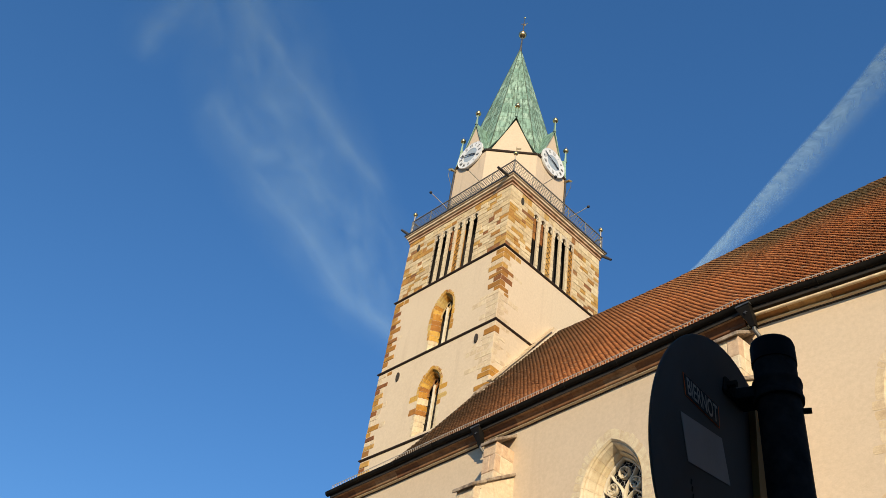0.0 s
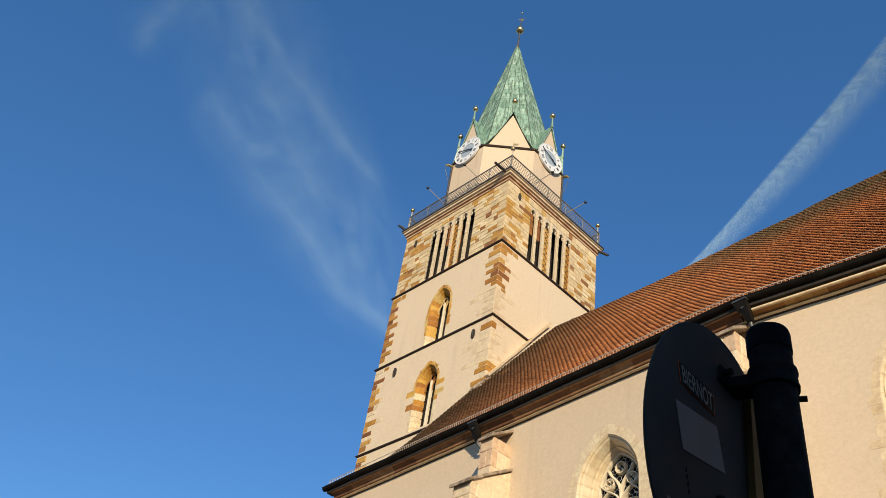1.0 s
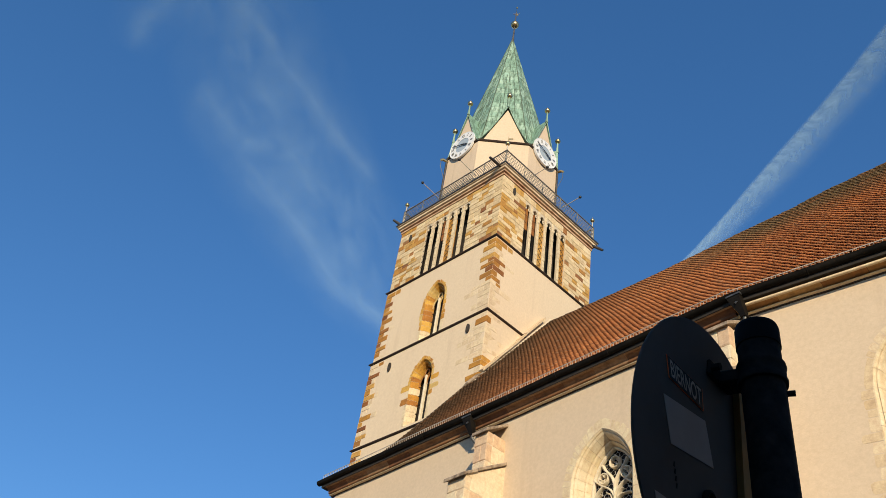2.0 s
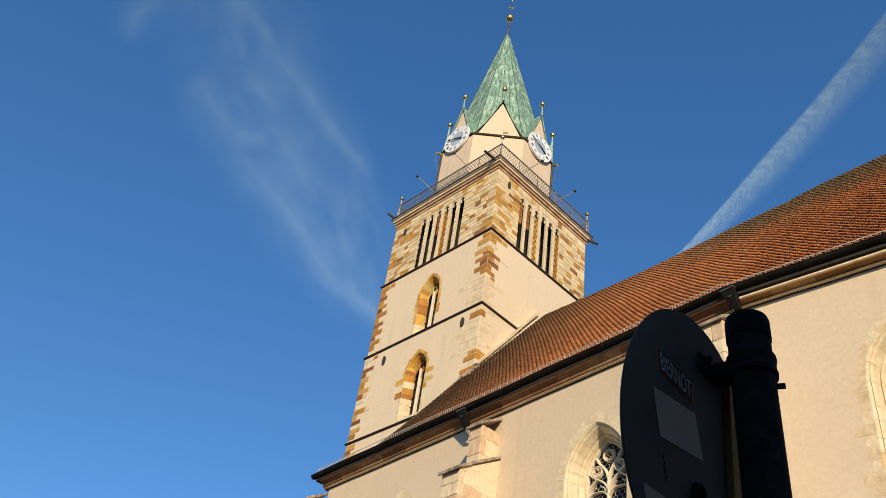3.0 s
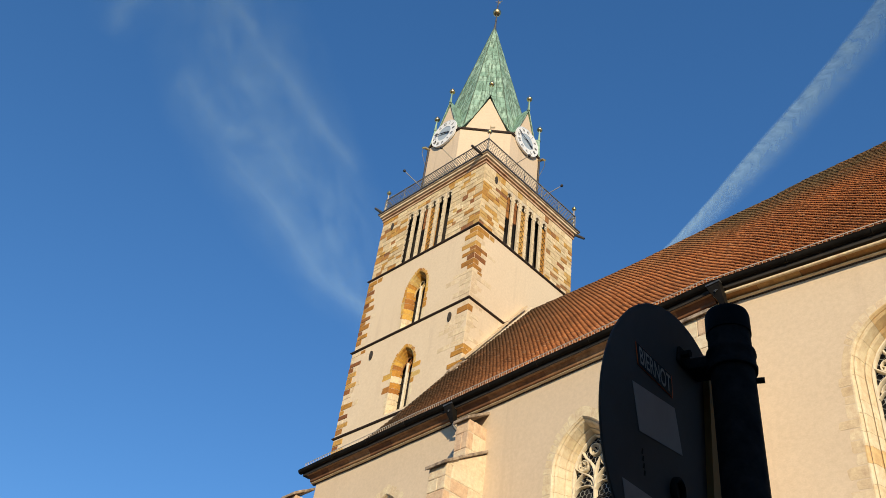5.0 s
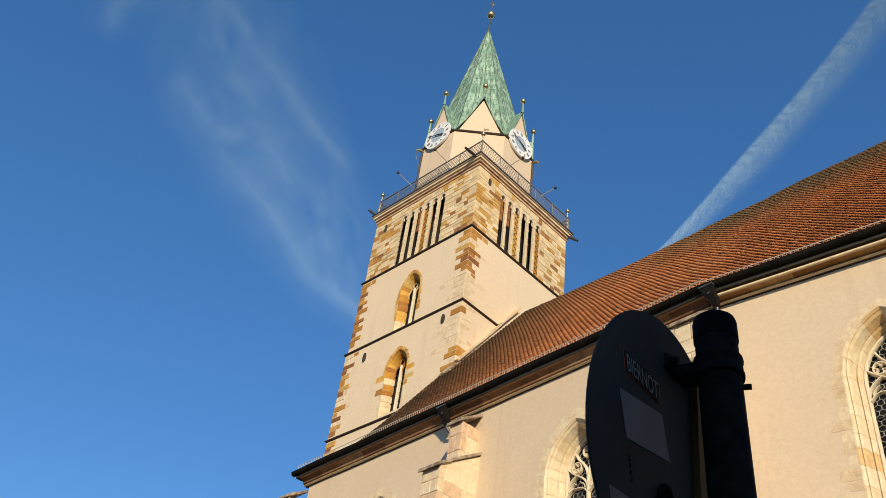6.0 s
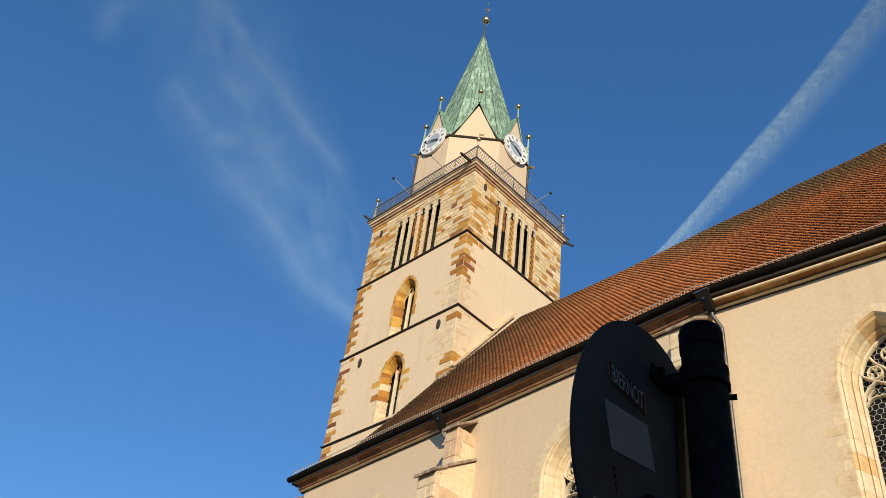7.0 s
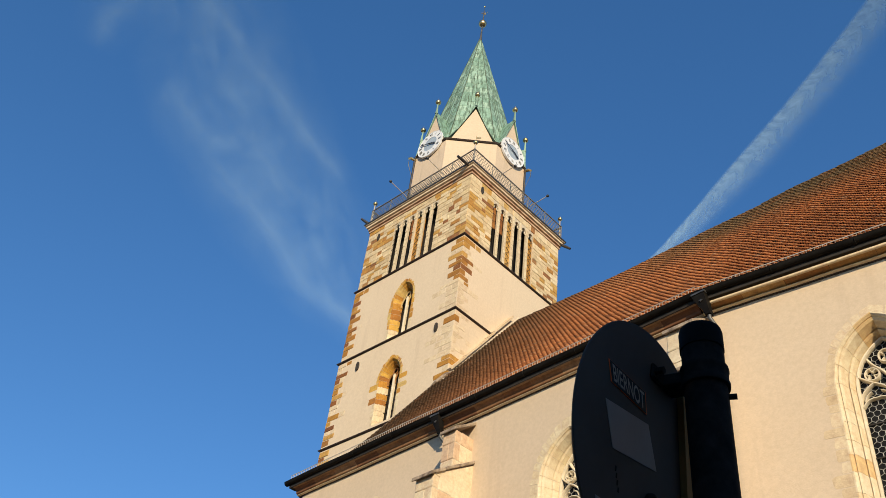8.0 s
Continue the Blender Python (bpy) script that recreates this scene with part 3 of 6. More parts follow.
def finial(parent, at, height, r, bar=0.03, vane=True, base="copper"):
    """A thin pole with a gilded ball and a small pennant."""
    x, y, z = at
    pole = part("finial_pole", lathe([(bar * 2.2, 0), (bar * 1.6, height * 0.3), (bar, height * 0.8), (bar, height + 0.1), (0, height + 0.1)], at, 10), base, parent)
    shaded(part("gilded_ball", lathe(ball_profile(r, height + r * 0.9) + [(0, height + 1.9 * r)], at, 16), "gold", pole, "gilded ball"), 60)
    part("spike", tube([(x, y, z + height + 1.7 * r), (x, y, z + height + 3.0 * r)], [bar * 0.6, bar * 0.25], 6), "gold", pole)
    if vane:
        zt = z + height + 1.8 * r
        bm = tube([(x, y, zt), (x, y, zt + 3.2 * r)], bar * 0.45, 6)
        d = Vector((0.8, 0.6))
        add_box(bm, (0.0, -0.008, 1.4 * r), (2.0 * r, 0.008, 2.4 * r), Matrix.Translation((x, y, zt)) @ Matrix.Rotation(math.atan2(d.y, d.x), 4, "Z"))
        part("pennant", bm, "gold", pole, "small gilded pennant")
    return pole


for x, y, flag in ((TX0 + 0.1, TY0 + 0.08, False), (TX1 - 0.1, TY0 + 0.1, True), (TX1 - 0.1, TY1 - 0.1, False)):
    finial(tower, (x, y, ZTOP + 0.05), 1.55, 0.13, 0.034, flag, "wire")
part("stay_cable", tube([(TX0 + 0.1, TY0 + 0.08, ZTOP + 1.35), (TX0 + 0.9, TY0 + 0.07, ZTOP + 1.2), (TX0 + 1.9, TY0 + 0.06, ZTOP + 1.12)], 0.010, 4), "wire", tower, "thin pale stay cable")
for p, q in (((-5.3, 0.25, 38.1), (-5.45, -0.95, 38.45)), ((-0.3, 4.95, 38.1), (0.9, 5.05, 38.3)), ((-2.45, 0.25, 38.1), (-2.6, -0.95, 38.45)), ((-0.3, 2.15, 38.1), (0.9, 2.25, 38.3))):
    lamp = part("spot_arm", tube([p, q], 0.022, 6), "wire", tower, "thin galvanised metal arm")
    shaded(part("spot_head", lathe(ball_profile(0.085, 0.0), q, 12), "black", lamp, "small black lamp head"), 60)

# ---- octagon, gables, clocks, spire ----
OC = Vector((-4.0, 3.6))
RC, RD = 3.25, 3.15  # apothems: facets to the four sides, facets to the corners
ZOCT, ZGAB, ZSPIRE = 41.35, 44.45, 55.55
LEAN = Vector((-0.28, -0.27))  # the spire's tip stands a little off its foot


def octagon(scale=1.0, grow=0.0):
    """The eight corners, in order, with their facets' directions."""
    out = []
    for k in range(8):
        a0, a1 = math.pi / 4 * k, math.pi / 4 * (k + 1)
        r0, r1 = (RC, RD) if k % 2 == 0 else (RD, RC)
        r0, r1 = r0 * scale + grow, r1 * scale + grow
        det = math.cos(a0) * math.sin(a1) - math.sin(a0) * math.cos(a1)
        out.append(Vector(((r0 * math.sin(a1) - r1 * math.sin(a0)) / det, (r1 * math.cos(a0) - r0 * math.cos(a1)) / det)) + OC)
    return out


bm = bmesh.new()
low, top = [[bm.verts.new((*p, z)) for p in octagon()] for z in (ZTOP - 0.05, ZOCT)]
for k in range(8):
    bm.faces.new((low[k], low[(k + 1) % 8], top[(k + 1) % 8], top[k]))
bm.faces.new(top)
oct_wall = part("octagon_wall", bm, "plaster_octagon", tower, "cream plastered octagonal upper stage")
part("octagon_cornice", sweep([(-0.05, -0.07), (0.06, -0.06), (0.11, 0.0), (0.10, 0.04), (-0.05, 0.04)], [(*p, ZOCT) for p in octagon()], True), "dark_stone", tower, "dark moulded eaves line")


def spire():
    """Copper sheets in courses, each facet in three strips with standing seams, swept outward at the foot."""
    sheets = []
    rnd = random.Random(5)
    bm = bmesh.new()
    z = ZOCT + 0.05
    levels = []
    while z < ZSPIRE - 0.2:
        levels.append(z)
        z += 0.62
    levels.append(ZSPIRE)

    def leaned(ps, z):
        f = (z - ZOCT) / (ZSPIRE - ZOCT)
        return [p + LEAN * f for p in ps]

    def scale_at(z):
        f = (ZSPIRE - z) / (ZSPIRE - ZOCT)
        return 0.93 * f + 0.012

    for za, zb in zip(levels, levels[1:]):
        ca, cb = leaned(octagon(scale_at(za)), za), leaned(octagon(scale_at(zb)), zb)
        strips = 4 if za < 46 else 3 if za < 50 else 2
        for k in range(8):
            pa, qa, pb, qb = ca[k], ca[(k + 1) % 8], cb[k], cb[(k + 1) % 8]
            out = ((ca[k] + ca[(k + 1) % 8]) / 2 - sum(ca, Vector((0, 0))) / 8).normalized()
            for s in range(strips):
                f0, f1 = s / strips, (s + 1) / strips
                lift = 0.012 + rnd.uniform(0, 0.012)
                vs = [(*(pa.lerp(qa, f0) + out * (lift + 0.014)), za - 0.03), (*(pa.lerp(qa, f1) + out * (lift + 0.014)), za - 0.03), (*(pb.lerp(qb, f1) + out * lift), zb), (*(pb.lerp(qb, f0) + out * lift), zb)]
                if out.dot(Vector((0.7, -0.7))) > 0.6 and za < 54.6:
                    sheets.append(vs)
                    continue
                vs = [bm.verts.new(v) for v in vs]
                bm.faces.new(vs)
    me_ob = part("spire", bm, "copper", tower, "green verdigris copper sheet spire")
    for vs in sheets:
        # a folded sheet with a lip of its own thickness
        a = Vector(vs[0])
        q = [Vector(v) - a for v in vs]
        nrm = (q[1] - q[0]).cross(q[3] - q[0]).normalized()
        me = bpy.data.meshes.new("copper_sheet")
        me.from_pydata([v + nrm * 0.006 for v in q] + [v - nrm * 0.008 for v in q], [], [(0, 1, 2, 3), (4, 5, 1, 0), (5, 6, 2, 1), (6, 7, 3, 2), (7, 4, 0, 3)])
        me.materials.append(M["copper_sheet"])
        ob = new("copper_sheet", me)
        ob.parent = me_ob
        ob.matrix_basis = me_ob.matrix_world.inverted() @ Matrix.Translation(a)
    me_ob["kind"] = "stuff"
    solid = bmesh.new()
    ring = [solid.verts.new((*p, ZOCT)) for p in octagon(0.935)]
    tip = solid.verts.new((*(OC + LEAN), ZSPIRE))
    for k in range(8):
        solid.faces.new((ring[k], ring[(k + 1) % 8], tip))
    part("spire_core", solid, "copper", me_ob)
    # seams
    bm = bmesh.new()
    for k in range(8):
        c0, c1 = octagon(scale_at(ZOCT))[k], octagon(0.012)[k] + LEAN
        add_tube(bm, [(*(c0 + (c0 - OC).normalized() * 0.03), ZOCT), (*(c1 + (c1 - OC).normalized() * 0.02), ZSPIRE)], 0.035, 5)
        a, b = octagon(scale_at(ZOCT)), leaned(octagon(0.012), ZSPIRE)
        out = ((a[k] + a[(k + 1) % 8]) / 2 - OC).normalized()
        for f, stop in ((0.25, 0.42), (0.5, 0.8), (0.75, 0.55), (0.36, 0.62), (0.66, 0.3)):
            p, q = a[k].lerp(a[(k + 1) % 8], f), b[k].lerp(b[(k + 1) % 8], f)
            p3, q3 = Vector((*p, ZOCT)), Vector((*q, ZSPIRE))
            p3 += Vector((*out, 0)) * 0.03
            q3 += Vector((*out, 0)) * 0.03
            add_tube(bm, [p3, p3.lerp(q3, stop)], 0.016, 4)
    part("standing_seam", bm, "seam", me_ob)
    pole = part("spire_pole", lathe([(0.11, 0), (0.07, 0.6), (0.045, 1.6), (0.04, 3.6), (0, 3.65)], (*(OC + LEAN), ZSPIRE - 0.2), 10), "zinc", me_ob)
    shaded(part("spire_ball", lathe(ball_profile(0.29, 0, 10), (*(OC + LEAN), 57.42), 20), "gold", me_ob, "large gilded ball"), 60)
    bm = bmesh.new()
    m = Matrix.Translation((*(OC + LEAN), 58.7)) @ Matrix.Rotation(radians(40), 4, "Z")
    add_box(bm, (-0.05, -0.015, -0.14), (0.15, 0.015, 0.10), m, 0.01)
    add_box(bm, (-0.20, -0.012, 0.02), (-0.05, 0.012, 0.08), m)
    add_tube(bm, [m @ Vector((0.15, 0, 0.05)), m @ Vector((0.26, 0, 0.20))], 0.022, 5)
    add_tube(bm, [(*(OC + LEAN), 58.85), (*(OC + LEAN), 59.55)], 0.018, 5)
    part("weather_vane", bm, "gold", me_ob, "gilded weather vane")
    shaded(part("vane_ball", lathe(ball_profile(0.07, 0), (*(OC + LEAN), 59.55), 10), "gold", me_ob), 60)
    return me_ob


spire()


def gable(k):
    """A plastered gable on one facet with a copper saddle roof that runs back into the spire."""
    cs = octagon()
    a, b = cs[k - 1], cs[k]
    mid = (a + b) / 2
    along, out = (b - a).normalized(), (mid - OC).normalized()
    half = (b - a).length / 2
    w = half * 0.84
    face = Face(mid, along, out)
    h = ZGAB - ZOCT
    bm = bmesh.new()
    pts = [(-w, ZOCT + 0.05), (w, ZOCT + 0.05), (0, ZGAB - 0.25)]
    f0 = [bm.verts.new(face.p(u, z, 0.01)) for u, z in pts]
    f1 = [bm.verts.new(face.p(u, z, -0.3)) for u, z in pts]
    bm.faces.new(f0)
    bm.faces.new(f1[::-1])
    for i in range(3):
        bm.faces.new((f0[i], f1[i], f1[(i + 1) % 3], f0[(i + 1) % 3]))
    bmesh.ops.recalc_face_normals(bm, faces=bm.faces)
    g = part("gable", bm, "plaster_octagon", tower, "small cream plastered gable")
    # saddle roof in sheets, swept out over the corners
    bm = bmesh.new()
    n = 6
    depth_top = RD - 0.97 * RD * (ZSPIRE - ZGAB) / (ZSPIRE - ZOCT) + 0.15
    for s in (-1, 1):
        rows = []
        for i in range(n + 1):
            f = i / n
            sag = 0.10 * math.sin(math.pi * f)
            u = s * (half * 1.0) * (1 - f) * (1 - 0.10 * math.sin(math.pi * f))
            z = ZOCT + 0.02 + (h + 0.06) * f - sag
            deep = 0.25 + depth_top * f
            rows.append((face.p(u, z, 0.08), face.p(u * 0.98, z + 0.01, -deep)))
        for r0, r1 in zip(rows, rows[1:]):
            for f0_, f1_ in ((0, 0.5), (0.5, 1)):
                q = [r0[0].lerp(r0[1], f0_), r0[0].lerp(r0[1], f1_), r1[0].lerp(r1[1], f1_), r1[0].lerp(r1[1], f0_)]
                up = [bm.verts.new(v + Vector((0, 0, 0.03))) for v in q]
                dn = [bm.verts.new(v - Vector((0, 0, 0.03))) for v in q]
                bm.faces.new(up)
                bm.faces.new(dn[::-1])
                for j in range(4):
                    bm.faces.new((up[j], dn[j], dn[(j + 1) % 4], up[(j + 1) % 4]))
    bmesh.ops.remove_doubles(bm, verts=bm.verts, dist=0.002)
    bmesh.ops.recalc_face_normals(bm, faces=bm.faces)
    part("gable_roof", bm, "copper", g, "green copper gable roof")
    bm = bmesh.new()
    for s in (-1, 1):
        line = []
        for i in range(n + 1):
            f = i / n
            line.append(face.p(s * half * (1 - f) * (1 - 0.10 * math.sin(math.pi * f)), ZOCT - 0.0 + (h + 0.04) * f - 0.10 * math.sin(math.pi * f) - 0.03, 0.082))
        add_tube(bm, line, 0.022, 5)
    part("verge", bm, "copper", g, "green copper verge")
    tipp = face.p(0, ZGAB, 0.05)
    finial(g, (tipp.x, tipp.y, ZGAB - 0.05), 0.92, 0.175, 0.045, False, "copper")
    return face


GABLE_FACES = {k: gable(k) for k in range(8)}


def clock(face, hour, minute):
    z = 41.62
    r = 0.95
    m = face.m(0, z, 0.10) @ Matrix.Rotation(radians(90), 4, "X")
    # local x along the wall, y up, z out
    def disc(r0, r1, za, zb, n=48):
        bm = bmesh.new()
        rings = []
        for rr, zz in ((r0, za), (r1, za), (r1, zb), (r0, zb)):
            rings.append([bm.verts.new(m @ Vector((rr * math.cos(2 * math.pi * i / n), rr * math.sin(2 * math.pi * i / n), zz))) for i in range(n)])
        for q in range(4):
            a, b = rings[q], rings[(q + 1) % 4]
            for i in range(n):
                bm.faces.new((a[i], a[(i + 1) % n], b[(i + 1) % n], b[i]))
        bmesh.ops.recalc_face_normals(bm, faces=bm.faces)
        return bm

    c = part("clock", disc(0.52, r, -0.06, 0.06), "white", tower, "round white tower clock with roman numerals")
    part("clock_centre", disc(0.0005, 0.52, -0.05, 0.045), "dial", c, "grey blue clock centre")
    part("clock_rim", disc(r - 0.01, r + 0.02, -0.05, 0.07), "white", c)
    for i, numeral in enumerate(("XII", "I", "II", "III", "IIII", "V", "VI", "VII", "VIII", "IX", "X", "XI")):
        cu = bpy.data.curves.new("numeral", "FONT")
        cu.body, cu.size, cu.align_x, cu.align_y, cu.extrude = numeral, 0.30, "CENTER", "CENTER", 0.004
        a = -2 * math.pi * i / 12
        ob = new("numeral", cu)
        cu.materials.append(M["black"])
        ob.parent = c
        ob.matrix_basis = m @ Matrix.Rotation(a, 4, "Z") @ Matrix.Translation((0, 0.735, 0.066)) @ Matrix.Diagonal((0.62, 1, 1, 1))
    for name, turn, length, wid, lift in (("hour_hand", (hour + minute / 60) / 12, 0.54, 0.042, 0.09), ("minute_hand", minute / 60, 0.84, 0.030, 0.11)):
        bm = bmesh.new()
        mm = m @ Matrix.Rotation(-2 * math.pi * turn, 4, "Z")
        vs = [(-wid * 0.7, -0.22), (wid * 0.7, -0.22), (wid, length * 0.6), (wid * 1.7, length * 0.72), (0, length), (-wid * 1.7, length * 0.72), (-wid, length * 0.6)]
        f0 = [bm.verts.new(mm @ Vector((x, y, lift))) for x, y in vs]
        f1 = [bm.verts.new(mm @ Vector((x, y, lift + 0.015))) for x, y in vs]
        bm.faces.new(f1)
        bm.faces.new(f0[::-1])
        for i in range(len(vs)):
            bm.faces.new((f0[i], f0[(i + 1) % 7], f1[(i + 1) % 7], f1[i]))
        part(name, bm, "black", c, "black clock hand")


for k in (6, 0):
    clock(GABLE_FACES[k], 3, 48)

# gilded drain figures on hooks at two octagon corners
cs8 = octagon()
for k in (5, 0):
    p = cs8[k]
    o = (p - OC).normalized()
    a = Vector((*p, ZOCT - 0.25))
    hook = part("gilded_spout", tube([a, a + Vector((*o, 0)) * 0.3 + Vector((0, 0, 0.05)), a + Vector((*o, 0)) * 0.45 - Vector((0, 0, 0.05))], [0.07, 0.09, 0.06], 8), "gold", tower, "small gilded drain head")
    part("stay_rod", tube([a + Vector((*o, 0)) * 0.4, a + Vector((*o, 0)) * 0.42 - Vector((0, 0, 0.5)), a + Vector((*o, 0)) * 0.12 - Vector((0, 0, 1.3)), a + Vector((*o, 0)) * 0.05 - Vector((0, 0, 3.2))], 0.018, 5), "zinc", hook)

for k in (5, 0):
    p = cs8[k] + (cs8[k] - OC).normalized() * 0.07
    part("corner_pipe", tube([(p.x, p.y, ZOCT - 0.1), (p.x, p.y, ZTOP)], 0.06, 8), "lead", tower, "dark corner drainpipe")

# ---- nave ----
nave = thing("church_nave", (12, 4, 0), "cream plastered church nave with steep clay tile roof", "church")
EA, EB = Vector((-3.99, -3.95)), Vector((14.45, -4.86))
UA = (EB - EA).normalized()
UB = Vector((0.99516, 0.09822)).normalized()
EC = EB + UB * 15
NA, NB = Vector((UA.y, -UA.x)), Vector((UB.y, -UB.x))
ZE, ZR = 18.12, 29.32
OVER = 0.47
FA = Face(EA - NA * OVER, UA, NA)
LA = (EB - EA).length
bend = Vector((NA.x + NB.x, NA.y + NB.y)).normalized()
WB = EB - bend * OVER / bend.dot(NA)
UAB = (WB - FA.o.to_2d()).dot(UA)
FB = Face(WB, UB, NB)
WALL_TOP = 17.8

WIN_A, WIN_B = (1.10, 8.0, 14.41, 16.00), (1.11, 8.0, 14.60, 16.24)
UWA, UWB, UWC = 5.00, 13.69, 4.07


def nave_walls():
    bm = bmesh.new()
    add_panel(bm, FA, rect(0.5, 0, UAB, WALL_TOP + 0.3), [moved(arch(*WIN_A), UWA), moved(arch(*WIN_A), UWB)], 0.8)
    w = part("nave_wall", bm, "plaster_nave", nave, "warm cream plastered nave wall")
    bm = bmesh.new()
    add_panel(bm, FB, rect(0.0, 0, 14.5, WALL_TOP + 0.3), [moved(arch(*WIN_B), UWC)], 0.8)
    part("nave_wall", bm, "plaster_nave", nave, "warm cream plastered nave wall")
    # west, north and east sides
    c0 = FA.p(0.5, 0)
    c1 = FB.p(14.5, 0)
    line = [c0, Vector((c0.x, 12.2, 0)), Vector((c1.x + 0.9, 12.2, 0)), c1]
    bm = bmesh.new()
    for a, b in zip(line, line[1:]):
        bm.faces.new([bm.verts.new(v) for v in (a, b, b + Vector((0, 0, WALL_TOP + 0.3)), a + Vector((0, 0, WALL_TOP + 0.3)))])
    part("rear_wall", bm, "plaster_nave", nave)


nave_walls()

# cornice under the eaves, gutter, snow guard follow the bent eaves line


def eave_line(off, z, start=0.0):
    a = EA - NA * off + UA * start
    b = EB - bend * off / bend.dot(NA)
    c = EC - NB * off
    return [(*a, z), (*b, z), (*c, z)]


def wavy(line, step=1.6, amount=0.02, seed=3):
    """Long metal and stone runs are never quite straight."""
    rnd = random.Random(seed)
    out = []
    for a, b in zip(line, line[1:]):
        a, b = Vector(a), Vector(b)
        n = max(1, int((b - a).length / step))
        for i in range(n):
            out.append(a.lerp(b, i / n) + Vector((0, 0, rnd.uniform(-amount, amount))))
    return out + [Vector(line[-1])]


PROF_COVE = [(-0.05, -0.33), (0.10, -0.33), (0.11, -0.315), (0.15, -0.30), (0.23, -0.285), (0.32, -0.28), (0.32, -0.16), (-0.05, -0.16)]
PROF_COVE_A = [(-0.05, -0.36), (0.15, -0.36), (0.19, -0.345), (0.20, -0.31), (0.20, -0.275), (0.22, -0.25), (0.26, -0.215), (0.34, -0.165), (0.34, -0.13), (-0.05, -0.13)]
PROF_NOSE_A = [(0.342, -0.178), (0.39, -0.17), (0.41, -0.15), (0.415, -0.12), (0.342, -0.12)]
PROF_NOSE = [(0.322, -0.285), (0.37, -0.28), (0.385, -0.265), (0.385, -0.22), (0.322, -0.21)]
for i, (mat, nose, up) in enumerate((("cornice_brown", "cornice_brown", 0.0), ("cornice", "pale_stone", 0.03))):
    run = wavy(eave_line(OVER, ZE - 0.05, 0.3)[i:i + 2], 2.2, 0.010, 3 + i)
    rough = wavy(eave_line(OVER, ZE - 0.05 + up, 0.3)[i:i + 2], 0.55, 0.010, 13 + i)
    core = [(d - 0.02 if d > 0 else d, z + 0.012) for d, z in (PROF_COVE if i else PROF_COVE_A)]
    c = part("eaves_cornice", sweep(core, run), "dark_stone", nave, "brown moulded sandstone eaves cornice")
    blocks = wavy([run[0], run[-1]], 1.15, 0.007, 23 + i)
    for a, b in zip(blocks, blocks[1:]):
        g = (b - a).normalized() * 0.005
        part("cornice_block", sweep(PROF_COVE if i else PROF_COVE_A, [a + g, b - g]), mat, c)
    part("cornice_nose", sweep(PROF_NOSE if i else PROF_NOSE_A, run), nose, c)
    part("cornice_fillet", sweep([(-0.05, -0.400), (0.11, -0.400), (0.14, -0.392), (0.145, -0.378), (0.13, -0.366), (-0.05, -0.366)], rough), "pale_stone", c)
    # thin solid dark strip right below the fillet
    part("cornice_bed", sweep([(-0.05, -0.424), (0.035, -0.424), (0.05, -0.401), (-0.05, -0.401)], rough), "dark_stone", c, "thin dark strip under the cornice fillet")


def gutter():
    r = 0.122
    prof = [(r * math.cos(a), r * math.sin(a)) for a in [math.pi + math.pi * i / 8 for i in range(9)]]
    prof += [(r + 0.012, 0.015), (r - 0.009, 0.02)] + [((r - 0.014) * math.cos(a), (r - 0.014) * math.sin(a) + 0.005) for a in [2 * math.pi - math.pi * i / 8 for i in range(9)]]
    line = wavy(eave_line(-0.01, ZE + 0.015, -0.05), 1.9, 0.018, 8)
    g = shaded(part("gutter", sweep(prof, line), "gutter", nave, "dark half-round roof gutter"), 50)
    for p in line[1:-1]:
        d = UA if p.x < EB.x else UB
        nn = NA if p.x < EB.x else NB
        ring = [p + Vector((*nn, 0)) * (r + 0.010) * math.cos(a) + Vector((0, 0, (r + 0.010) * math.sin(a))) for a in [math.pi + math.pi * i / 8 for i in range(9)]]
        part("gutter_strap", tube(ring, 0.012, 4), "gutter", g)


gutter()
# the board reaches lower than needed; its near-black fills the shaded gap below the gutter
part("eaves_board", sweep([(-0.30, -0.19), (0.0, -0.19), (0.02, 0.02), (-0.30, 0.10)], eave_line(0.04, ZE - 0.02, 0.1)), "louvre_shade", nave, "dark eaves board, deepened to stand for the shade under the gutter")


# roof sheet: eaves to ridge with a slight sweep near the eaves
RIDGE = [Vector((0.0, 4.02)), Vector((12.6, 4.22)), Vector((18.3, 3.72)), Vector((31.0, 2.62))]


CREST = [(2.0, -0.10), (5.0, -0.08), (7.0, 0.0), (9.3, 0.13), (10.6, 0.23), (12.0, 0.28), (14.3, 0.28), (15.5, 0.18), (16.6, 0.09), (18.0, 0.0)]


def crest(x):
    """How far the old ridge stands over or under its level."""
    return float(np.interp(x, [a for a, _ in CREST], [b for _, b in CREST]))


def poly_at(pts, x):
    for a, b in zip(pts, pts[1:]):
        if x <= b.x or b is pts[-1]:
            f = (x - a.x) / (b.x - a.x)
            return a.lerp(b, f)


EPTS = [EA, EB, EC]


def roof_point(x, v):
    """x along the eaves, v from 0 at the eaves to 1 at the ridge. West of the tower's corner the sheet ends at the hip."""
    e = poly_at(EPTS, x)
    r = poly_at(RIDGE, x)
    p = e.lerp(Vector((x, r.y)), v)
    z = ZE - 0.02 + (ZR - ZE) * v + crest(x) * v * v
    if v < 0.5:
        z -= 0.08 * math.sin(math.pi * (v / 0.5) ** 0.7)
    return Vector((p.x, p.y, z))


VERGE_X = -0.42  # the slope ends here beside the tower


def inside_roof(x, v):
    p = roof_point(x, v)
    return p.x > (0.10 if p.y > -0.30 else VERGE_X + 0.08)


